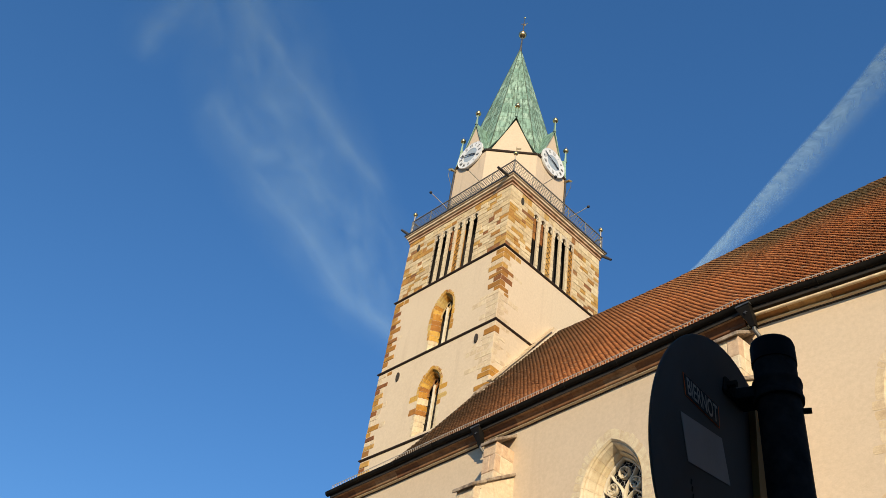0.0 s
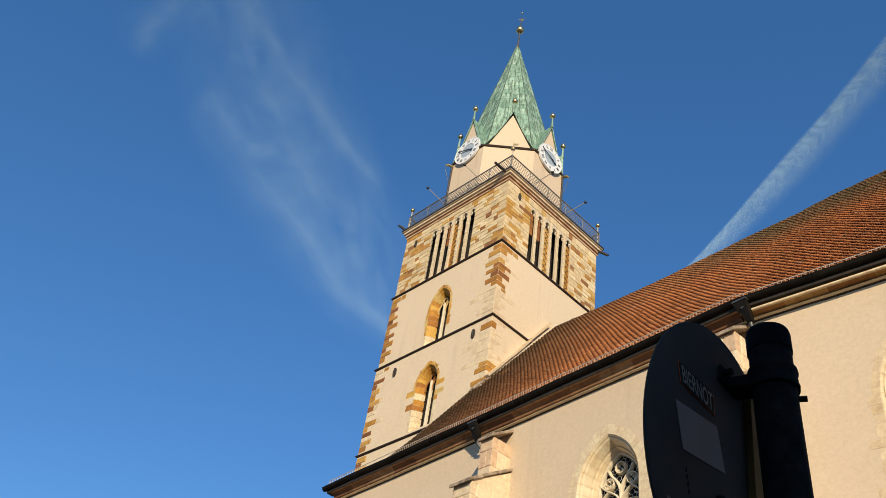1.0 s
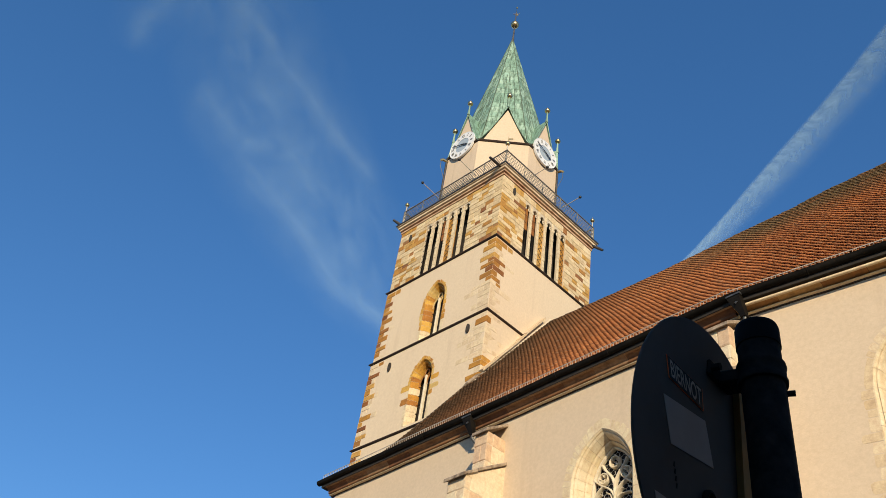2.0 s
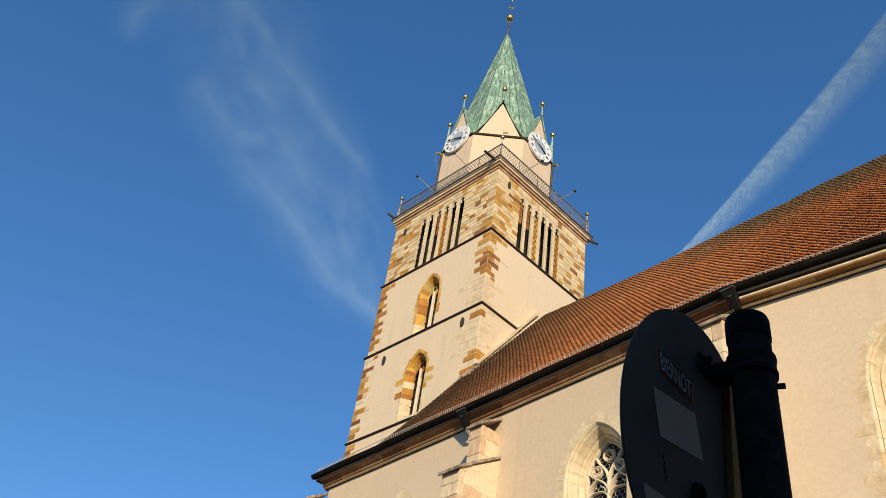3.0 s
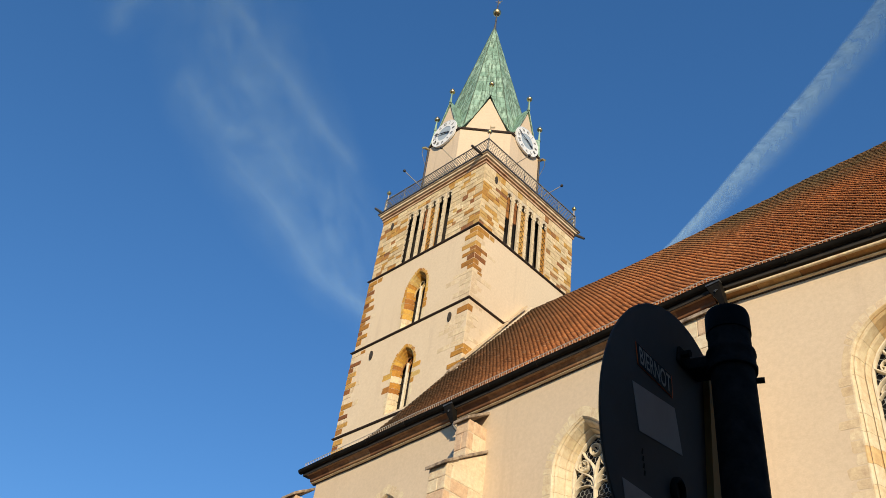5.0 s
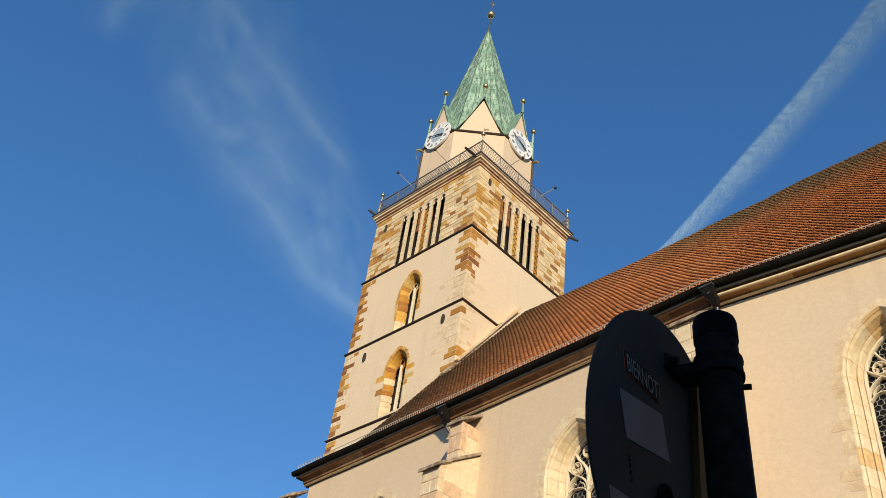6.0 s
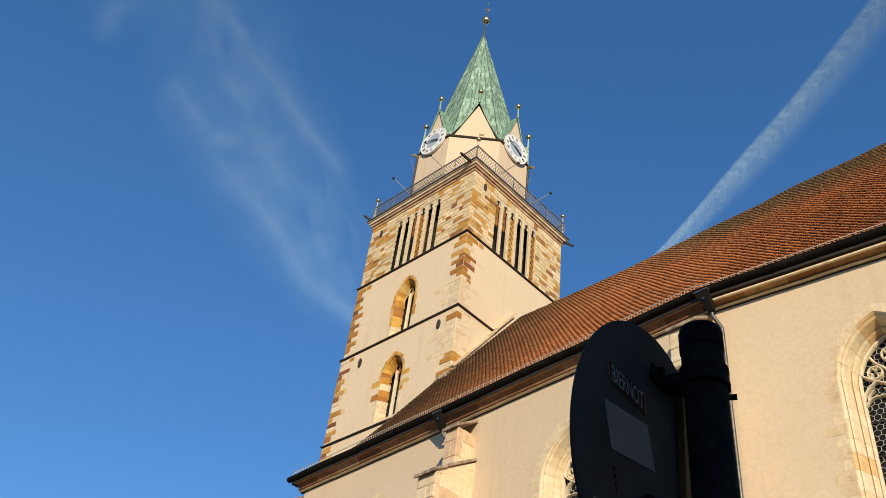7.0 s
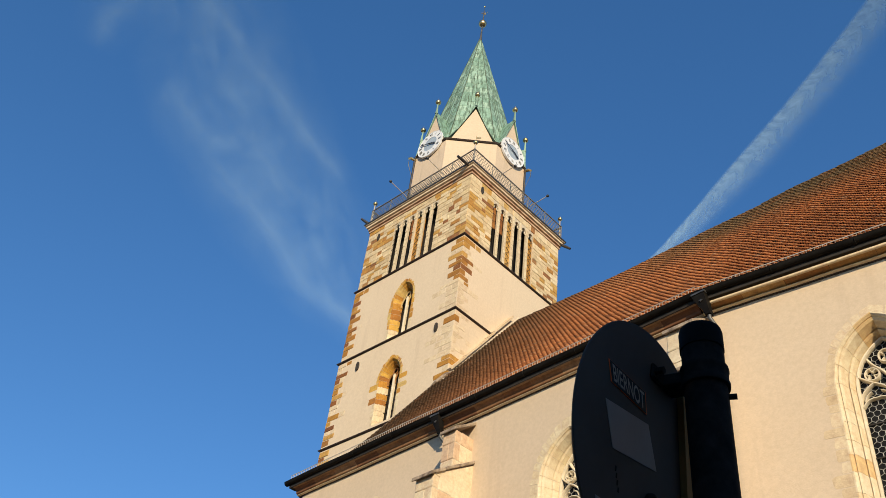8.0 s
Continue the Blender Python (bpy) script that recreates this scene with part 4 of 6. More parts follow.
def roof_deck():
    bm = bmesh.new()
    xs = [i * 0.5 for i in range(0, 61)]
    vs_ = [j / 16 for j in range(17)]
    grid = [[bm.verts.new(roof_point(x, v) - Vector((0, 0, 0.05))) for v in vs_] for x in xs]
    for a, b in zip(grid, grid[1:]):
        for j in range(16):
            bm.faces.new((a[j], b[j], b[j + 1], a[j + 1]))
    # the strip that runs past the tower's corner, its cheek, and the low roof beside the tower
    vs_ = [0.47 * j / 6 for j in range(7)]
    for v0, v1 in zip(vs_, vs_[1:]):
        q = [roof_point(x, v) - Vector((0, 0, 0.05)) for x, v in ((VERGE_X, v0), (0.0, v0), (0.0, v1), (VERGE_X, v1))]
        bm.faces.new([bm.verts.new(c) for c in q])
        a, b = q[0], q[3]
        bm.faces.new([bm.verts.new(c) for c in (a, b, Vector((b.x, b.y, ZE)), Vector((a.x, a.y, ZE - 0.1)))])
    q = [Vector((EA.x, EA.y, ZE)), Vector((VERGE_X, EA.y, ZE)), Vector((VERGE_X, 0.1, ZE + 0.9)), Vector((EA.x, 0.1, ZE + 0.9))]
    bm.faces.new([bm.verts.new(c) for c in q])
    q = [Vector((EA.x, EA.y, ZE)), Vector((EA.x, 0.1, ZE + 0.9)), Vector((EA.x, 12.2, ZE + 0.9)), Vector((EA.x, 12.2, ZE))]
    bm.faces.new([bm.verts.new(c) for c in q])
    q = [Vector((EA.x, 0.1, ZE + 0.9)), Vector((0, 0.1, ZE + 0.9)), Vector((0, 12.2, ZE + 0.9)), Vector((EA.x, 12.2, ZE + 0.9))]
    bm.faces.new([bm.verts.new(c) for c in q])
    # north slope
    for a, b in zip(xs, xs[1:]):
        ra, rb = roof_point(a, 1), roof_point(b, 1)
        q = [bm.verts.new(c) for c in (ra, rb, Vector((b, 12.4, ZE)), Vector((a, 12.4, ZE)))]
        bm.faces.new(q)
    # east gable
    e, r = roof_point(30.0, 0), roof_point(30.0, 1)
    bm.faces.new([bm.verts.new(c) for c in (e - Vector((0, 0, 0.05)), r - Vector((0, 0, 0.05)), Vector((30, 12.4, ZE)))])
    bmesh.ops.recalc_face_normals(bm, faces=bm.faces)
    return part("roof", bm, "tile", nave, "steep red-brown clay tile roof, mossy near the ridge")


roof = roof_deck()

# weathering stones along the tower's east side
line = [Vector((0.06, y, 23.74 + 0.24 + y * 1.38)) for y in [0.1 + i * 0.42 for i in range(10)]]
rnd = random.Random(4)
for a, b in zip(line, line[1:]):
    d = (b - a).normalized()
    up = Vector((0, -d.z, d.y))
    lift = rnd.uniform(-0.02, 0.03)
    bm = bmesh.new()
    lift += 0.06
    q = [a + d * 0.01 + up * lift, b - d * 0.01 + up * lift, b - d * 0.01 + up * (lift + 0.09), a + d * 0.01 + up * (lift + 0.09)]
    f0 = [bm.verts.new(v - Vector((0.14, 0, 0))) for v in q]
    f1 = [bm.verts.new(v + Vector((0.11, 0, 0))) for v in q]
    bm.faces.new(f0[::-1])
    bm.faces.new(f1)
    for i in range(4):
        bm.faces.new((f0[i], f0[(i + 1) % 4], f1[(i + 1) % 4], f1[i]))
    part("flashing_stone", bm, "surround", nave, "weathered stone where roof meets tower")
# smooth lime fillet on the tiles beside the tower, below the projecting stones
bm = bmesh.new()
rows = []
for i in range(13):
    y = -0.35 + i * 0.37
    z = 23.74 + y * 1.38
    rows.append([bm.verts.new(c) for c in ((-0.05, y, z + 0.10), (0.05, y, z + 0.19), (0.16, y, z + 0.19 + rnd.uniform(-0.01, 0.01)), (0.27 + rnd.uniform(-0.015, 0.015), y, z + 0.10), (0.27, y, z - 0.05), (-0.05, y, z - 0.05))])
for r0, r1 in zip(rows, rows[1:]):
    for i in range(6):
        bm.faces.new((r0[i], r0[(i + 1) % 6], r1[(i + 1) % 6], r1[i]))
bm.faces.new(rows[0])
bm.faces.new(rows[-1][::-1])
bmesh.ops.recalc_face_normals(bm, faces=bm.faces)
part("mortar_fillet", bm, "mortar", nave, "pale lime fillet between tiles and tower")


# ---- roof tiles: flat clay tiles with rounded tails, laid staggered ----
TW, TL = 0.180, 0.143  # width, exposed length of a course
TAIL = [(-0.5, 0.080), (-0.45, 0.050), (-0.28, 0.014), (0.0, 0.0), (0.28, 0.014), (0.45, 0.050), (0.5, 0.080)]


def tile_shape():
    """One tile lying along +y with its tail at the origin, its face towards +z."""
    w = TW - 0.020
    n = len(TAIL)
    rise = 0.122

    def h(s):
        return rise * (1 - s / 0.34)

    top = [(f * w, s, h(s)) for f, s in TAIL] + [(0.5 * w, 0.30, h(0.30)), (-0.5 * w, 0.30, h(0.30))]
    low = [(x, y, z - 0.017) for x, y, z in top]
    k = len(top)
    faces = [tuple(range(k))]
    faces += [(k + i, k + (i + 1) % k, (i + 1) % k, i) for i in range(k) if i != n]
    return top + low, faces


def tile_pose(x, v, rnd):
    p = roof_point(x, v)
    ax_ = (roof_point(x + 0.2, v) - roof_point(x - 0.2, v)).normalized()
    up = roof_point(x, v + 0.012) - p
    up = (up - ax_ * up.dot(ax_)).normalized()
    nz = ax_.cross(up)
    m = Matrix.Identity(4)
    for i in range(3):
        m[i][0], m[i][1], m[i][2] = ax_[i], up[i], nz[i]
    m.translation = p
    return m @ Matrix.Rotation(rnd.gauss(0, 0.034), 4, "Z") @ Matrix.Rotation(rnd.gauss(0, 0.025), 4, "X") @ Matrix.Rotation(rnd.gauss(0, 0.045), 4, "Y") @ Matrix.Translation((rnd.uniform(-0.008, 0.008), rnd.uniform(-0.012, 0.012), rnd.uniform(0, 0.010)))


def roof_tiles():
    rnd = random.Random(21)
    slope = 13.78
    courses = int(slope / TL)
    shape, shape_faces = tile_shape()
    single = bpy.data.meshes.new("tile")
    single.from_pydata(shape, [], shape_faces)
    single.materials.append(M["tile_single"])
    shape = [Vector(c) for c in shape]
    verts, faces = [], []
    picked = 0
    for j in range(courses):
        v = j * TL / slope
        x = -3.9 + (TW / 2 if j % 2 else 0)
        while x < 29.6:
            if inside_roof(x, v) and (x > 0.12 or inside_roof(x - 0.1, v + 0.01)):
                m = tile_pose(x, v, rnd)
                if 15.0 < x < 20.0 and j < 14 and picked < 295:
                    # the courses over the bend of the eaves, one object a tile
                    ob = new("tile", single)
                    ob.parent = roof
                    ob.matrix_basis = roof.matrix_world.inverted() @ m
                    picked += 1
                else:
                    k = len(verts)
                    verts += [m @ c for c in shape]
                    faces += [tuple(i + k for i in f) for f in shape_faces]
            x += TW
    me = bpy.data.meshes.new("roof_tiles")
    me.from_pydata(verts, [], faces)
    me.materials.append(M["tile"])
    ob = new("roof_tiles", me)
    ob.parent = roof
    tagged(ob, "courses of red-brown clay tiles with rounded tails", kind="stuff")


def ridge_caps():
    rnd = random.Random(9)
    x = 0.1
    while x < 29.5:
        a, b = roof_point(x, 1), roof_point(x + 0.40, 1)
        z = Vector((0, 0, 0.0 + rnd.uniform(-0.01, 0.015)))
        bm = tube([a + z, a.lerp(b, 0.5) + z, b + z * 0.5], [0.125, 0.118, 0.105], 8)
        part("ridge_tile", bm, "ridge", roof)
        x += 0.37


def hip_caps():
    """Mortar-bedded verge tiles down the slope's end beside the tower."""
    n = 22
    pts = [roof_point(VERGE_X, 0.455 * j / n) + Vector((0.02, 0, 0.05)) for j in range(n + 1)]
    for a, b in zip(pts, pts[1:]):
        part("verge_tile", tube([a, b + (b - a) * 0.15], [0.075, 0.06], 7), "ridge", roof)
    top = roof_point(VERGE_X, 0.455)
    line = [top + Vector((0.0, 0.0, 0.06)), Vector((-0.15, -0.45, top.z + 0.20)), Vector((0.05, -0.12, 23.85)), Vector((0.12, 0.15, 24.1))]
    part("verge_mortar", tube(line, [0.07, 0.085, 0.08, 0.06], 7), "coping", roof, "pale mortar bedding at the tower's corner")


def snow_guard():
    """A light wire grid that stands along the eaves."""
    bm = bmesh.new()
    e = eave_line(0.03, ZE + 0.07, 0.1)
    for a, b, tall in zip(e, e[1:], (0.25, 0.18)):
        for zl in (0.04, tall):
            add_tube(bm, [Vector(p) + Vector((0, 0, zl)) for p in wavy([a, b], 1.3, 0.008, 5)], 0.014, 4)
        a, b = Vector(a), Vector(b)
        n = int((b - a).length / 0.105)
        for i in range(n):
            p = a.lerp(b, i / n)
            add_tube(bm, [p + Vector((0, 0, -0.06)), p + Vector((0, 0, tall))], 0.009, 3, caps=False)
    part("snow_guard", bm, "wire", roof, "light galvanised snow guard grid")


snow_guard()


# ---- rainwater heads and pipes ----
def hopper(face, u, z, pipe_to):
    bm = bmesh.new()
    m = face.m(u, z, OVER)
    rows = []
    for zz, wx, y0, y1, dx in ((0.0, 0.19, -0.12, 0.16, 0.0), (-0.10, 0.18, -0.11, 0.16, 0.0), (-0.55, 0.085, 0.02, 0.20, 0.12), (-0.66, 0.08, 0.04, 0.20, 0.14)):
        rows.append([bm.verts.new(m @ Vector((x + dx, y, zz))) for x, y in ((-wx, y0), (wx, y0), (wx, y1), (-wx, y1))])
    for a, b in zip(rows, rows[1:]):
        for i in range(4):
            bm.faces.new((a[i], a[(i + 1) % 4], b[(i + 1) % 4], b[i]))
    bm.faces.new(rows[0][::-1])
    bm.faces.new(rows[-1])
    bmesh.ops.recalc_face_normals(bm, faces=bm.faces)
    h = part("rainwater_head", bm, "gutter", nave, "tapered grey metal rainwater head")
    part("rim", sweep([(0, -0.02), (0.02, -0.02), (0.02, 0.03), (0, 0.03)], [m @ Vector(c) for c in ((-0.19, -0.12, 0), (0.19, -0.12, 0), (0.19, 0.16, 0), (-0.19, 0.16, 0))][::1], True), "zinc", h)
    bm = bmesh.new()
    for turn in (0, 45, 90, 135):
        q = m @ Matrix.Translation((0.05, -0.085, -0.24)) @ Matrix.Rotation(radians(-14), 4, "X") @ Matrix.Rotation(radians(turn), 4, "Y")
        long_ = 0.06 if turn % 90 == 0 else 0.034
        add_box(bm, (-long_, -0.008, -0.009), (long_, 0.008, 0.009), q)
    part("star_boss", bm, "zinc", h, "small raised metal star")
    p0 = m @ Vector((0.14, 0.12, -0.6))
    line = [p0, p0 - Vector((0, 0, 0.15)), m @ Vector((0.20, 0.42, -1.0)), m @ Vector((0.20, 0.44, -1.2))]
    end = m @ Vector((0.20, 0.44, 0))
    line.append(Vector((end.x, end.y, pipe_to)))
    dp = shaded(part("downpipe", tube(line, 0.055, 10), "zinc", h, "grey metal downpipe"), 60)
    return h


hopper(FA, 8.35, ZE - 0.08, 0.0)
hopper(FA, 18.62, ZE - 0.08, 0.0)


# ---- buttresses ----
def buttress(face, u0, u1, up_out, low_out, z_up, z_low, seed):
    """Two stages of ashlar with sloping stone weatherings; joints are real gaps."""
    rnd = random.Random(seed)
    b = part("buttress", box((u0 + 0.02, -up_out + 0.03, 0), (u1 - 0.02, 0.05, z_up - 0.05), face.m()), "mortar", nave, "stepped sandstone buttress")
    part("lower_core", box((u0 - 0.08, -low_out + 0.03, 0), (u1 + 0.08, 0.05, z_low - 0.1), face.m()), "mortar", b)
    for stage, (a0, a1, out, z0, z1) in enumerate(((u0, u1, up_out, z_low, z_up), (u0 - 0.1, u1 + 0.1, low_out, 8.0, z_low))):
        z = z1
        k = 0
        while z > z0 + 0.1:
            h = min(rnd.uniform(0.42, 0.62), z - z0)
            # front: one or two stones; flank: two or three
            cut = [a0, a1] if (k + seed) % 2 else [a0, a0 + (a1 - a0) * rnd.uniform(0.4, 0.6), a1]
            for c0, c1 in zip(cut, cut[1:]):
                stone_on(face, "block", b, "pink_stone", c0 + 0.006, c1 - 0.006, z - h + 0.006, z - 0.006, out, 0.25, k)
            d = out - 0.25
            cuts = [d, d * rnd.uniform(0.35, 0.6), -0.02] if k % 2 else [d, -0.02]
            for c0, c1 in zip(cuts, cuts[1:]):
                for ue in (a0 + 0.12, a1 - 0.12):
                    stone_on(face, "block", b, "pink_stone", ue - 0.12 + 0.006, ue + 0.12 - 0.006, z - h + 0.006, z - 0.006, c0 - 0.006, c0 - c1 - 0.012, k + 1)
            z -= h
            k += 1
    pitch = 0.64
    # the flanks of the lower stage run up under the sloping stones
    bm = bmesh.new()
    sec = [(low_out - 0.01, z_low - 0.02), (-0.03, z_low - 0.02), (-0.03, z_low + (low_out + 0.02) * pitch - 0.05)]
    r0 = [bm.verts.new(face.p(u0 - 0.09, zz, d)) for d, zz in sec]
    r1 = [bm.verts.new(face.p(u1 + 0.09, zz, d)) for d, zz in sec]
    bm.faces.new(r0)
    bm.faces.new(r1[::-1])
    for i in range(3):
        bm.faces.new((r0[i], r0[(i + 1) % 3], r1[(i + 1) % 3], r1[i]))
    bmesh.ops.recalc_face_normals(bm, faces=bm.faces)
    part("raking_block", bm, "pink_stone", b)
    for a0, a1, o0, z0 in ((u0 - 0.06, u1 + 0.06, up_out + 0.11, z_up - 0.04), (u0 - 0.17, u1 + 0.16, low_out + 0.13, z_low - 0.06)):
        n = max(1, round(o0 / 0.55))
        for j in range(n):
            d0, d1 = o0 - (o0 + 0.02) * j / n, o0 - (o0 + 0.02) * (j + 1) / n + 0.012
            za, zb = z0 + (o0 - d0) * pitch, z0 + (o0 - d1) * pitch
            lift = rnd.uniform(-0.012, 0.012)
            bm = bmesh.new()
            prof = [(d0, za - 0.05 + lift), (d0, za + 0.07 + lift), (d1, zb + 0.07 + lift), (d1, zb - 0.05 + lift)]
            r0 = [bm.verts.new(face.p(a0, zz, d)) for d, zz in prof]
            r1 = [bm.verts.new(face.p(a1, zz, d)) for d, zz in prof]
            bm.faces.new(r0)
            bm.faces.new(r1[::-1])
            for i in range(4):
                bm.faces.new((r0[i], r0[(i + 1) % 4], r1[(i + 1) % 4], r1[i]))
            bmesh.ops.recalc_face_normals(bm, faces=bm.faces)
            bmesh.ops.bevel(bm, geom=bm.edges[:], offset=0.018, segments=1, affect="EDGES")
            part("weathering", bm, "coping", b, "dark weathered sloping coping")
    return b


buttress(FA, 9.17, 9.75, 0.80, 1.58, 16.92, 15.0, 1)
buttress(FA, 17.70, 18.55, 0.83, 1.60, 16.95, 15.0, 2)
buttress(FA, -0.35, 0.42, 0.75, 1.50, 16.95, 15.0, 3)


# ---- nave windows ----
def arc_point(spec, off, side, t):
    """A point of the opening's edge, pushed out by off: t below 0 runs down the jamb, 0 to 1 up the arch."""
    w, z0, spring, apex = spec
    rise = apex - spring
    rad = (rise * rise + w * w) / (2 * w)
    cx = rad - w
    if t <= 0:
        return Vector((side * (w + off), spring + t))
    a = math.pi - t * (math.pi - math.acos(-cx / (rad + off)))
    return Vector((side * -(cx + (rad + off) * math.cos(a)), spring + (rad + off) * math.sin(a)))


REVEAL = [(0.03, 0.003), (0.0, 0.003), (-0.012, -0.012), (-0.045, -0.05), (-0.05, -0.085), (-0.064, -0.085), (-0.075, -0.065),
          (-0.12, -0.12), (-0.185, -0.34), (-0.19, -0.395), (-0.208, -0.395), (-0.218, -0.365), (-0.25, -0.42), (-0.30, -0.63), (0.03, -0.63)]


def window_surround(face, u, parent, seed, spec, reveal, mats, jamb, arch_cuts, flush, gap=0.004, bands=(), through_stones=()):
    """Moulded reveal stones on a mortar bed, and the rough flush stones bonded into the plaster round them.
    bands: heights between which the jamb is of pale stone; through_stones: heights of long bonding stones."""
    rnd = random.Random(seed)
    start = max(-3.6, spec[1] - spec[2])

    def stone_kind(kind, t):
        z = spec[2] + t
        return "pale_stone" if t < 0 and any(a <= z <= b for a, b in bands) else kind

    for side in (-1, 1):
        bm = bmesh.new()
        rings = []
        for t in [start * (1 - i / 4) for i in range(4)] + [i / 12 for i in range(13)]:
            rings.append([bm.verts.new(face.p(u + q.x, q.y, d - 0.006)) for q, d in [(arc_point(spec, min(o + 0.008, 0.03), side, t), d) for o, d in reveal]])
        for r0, r1 in zip(rings, rings[1:]):
            for j in range(len(reveal)):
                bm.faces.new((r0[j], r1[j], r1[(j + 1) % len(reveal)], r0[(j + 1) % len(reveal)]))
        bmesh.ops.recalc_face_normals(bm, faces=bm.faces)
        part("reveal_mortar", bm, "mortar", parent)
        cuts = [start]
        while cuts[-1] < -0.3:
            cuts.append(min(0.0, cuts[-1] + rnd.uniform(*jamb)))
        cuts[-1] = 0.0
        cuts += [(i + 1) / arch_cuts for i in range(arch_cuts)]
        for t0, t1 in zip(cuts, cuts[1:]):
            n = 1 if t1 <= 0 else 4
            g = gap if t1 <= 0 else gap * 0.6
            rows = [t0 + g + (t1 - t0 - 2 * g) * i / n for i in range(n + 1)]
            if t1 == 1.0:
                rows[-1] = 1.0
            bm = bmesh.new()
            sh = rnd.uniform(-0.003, 0.003)
            rings = []
            for t in rows:
                rings.append([bm.verts.new(face.p(u + q.x, q.y, d + sh)) for q, d in [(arc_point(spec, o, side, t), d) for o, d in reveal]])
            k = len(reveal)
            for r0, r1 in zip(rings, rings[1:]):
                for j in range(k):
                    bm.faces.new((r0[j], r1[j], r1[(j + 1) % k], r0[(j + 1) % k]))
            bm.faces.new(rings[0])
            bm.faces.new(rings[-1][::-1])
            bmesh.ops.recalc_face_normals(bm, faces=bm.faces)
            part("reveal_stone", bm, stone_kind(mats[0], (t0 + t1) / 2), parent)
        # flush bonded stones
        cuts = [start]
        while cuts[-1] < 0.9:
            cuts.append(cuts[-1] + (rnd.uniform(0.20, 0.40) if cuts[-1] < 0 else rnd.uniform(0.07, 0.125)))
        cuts[-1] = 1.0
        for t0, t1 in zip(cuts, cuts[1:]):
            r = rnd.choice(flush) + rnd.uniform(-0.02, 0.03) if t1 < 0.1 else flush[0] + rnd.uniform(-0.02, 0.05)
            if t1 < 0 and any(t0 <= z - spec[2] <= t1 for z in through_stones):
                r = rnd.uniform(0.5, 0.68)
            g = 0.012 if t1 < 0 else 0.004
            a, b = t0 + g, t1 - (g if t1 < 1 else 0)
            loop = [arc_point(spec, 0.033, side, a), arc_point(spec, r * 0.92, side, a + 0.01), arc_point(spec, r, side, a + (b - a) * rnd.uniform(0.15, 0.3)),
                    arc_point(spec, r * rnd.uniform(0.9, 1.05), side, a + (b - a) * rnd.uniform(0.6, 0.85)), arc_point(spec, r * rnd.uniform(0.84, 1.0), side, b), arc_point(spec, 0.033, side, b)]
            bm = bmesh.new()
            pr = rnd.uniform(0.002, 0.006)
            top = [bm.verts.new(face.p(u + q.x, q.y, pr)) for q in loop]
            low = [bm.verts.new(face.p(u + q.x, q.y, -0.05)) for q in loop]
            bm.faces.new(top)
            bm.faces.new(low[::-1])
            for j in range(6):
                bm.faces.new((top[j], low[j], low[(j + 1) % 6], top[(j + 1) % 6]))
            bmesh.ops.recalc_face_normals(bm, faces=bm.faces)
            part("surround_stone", bm, mats[1] if r > 0.45 else stone_kind(mats[1], (t0 + t1) / 2), parent)


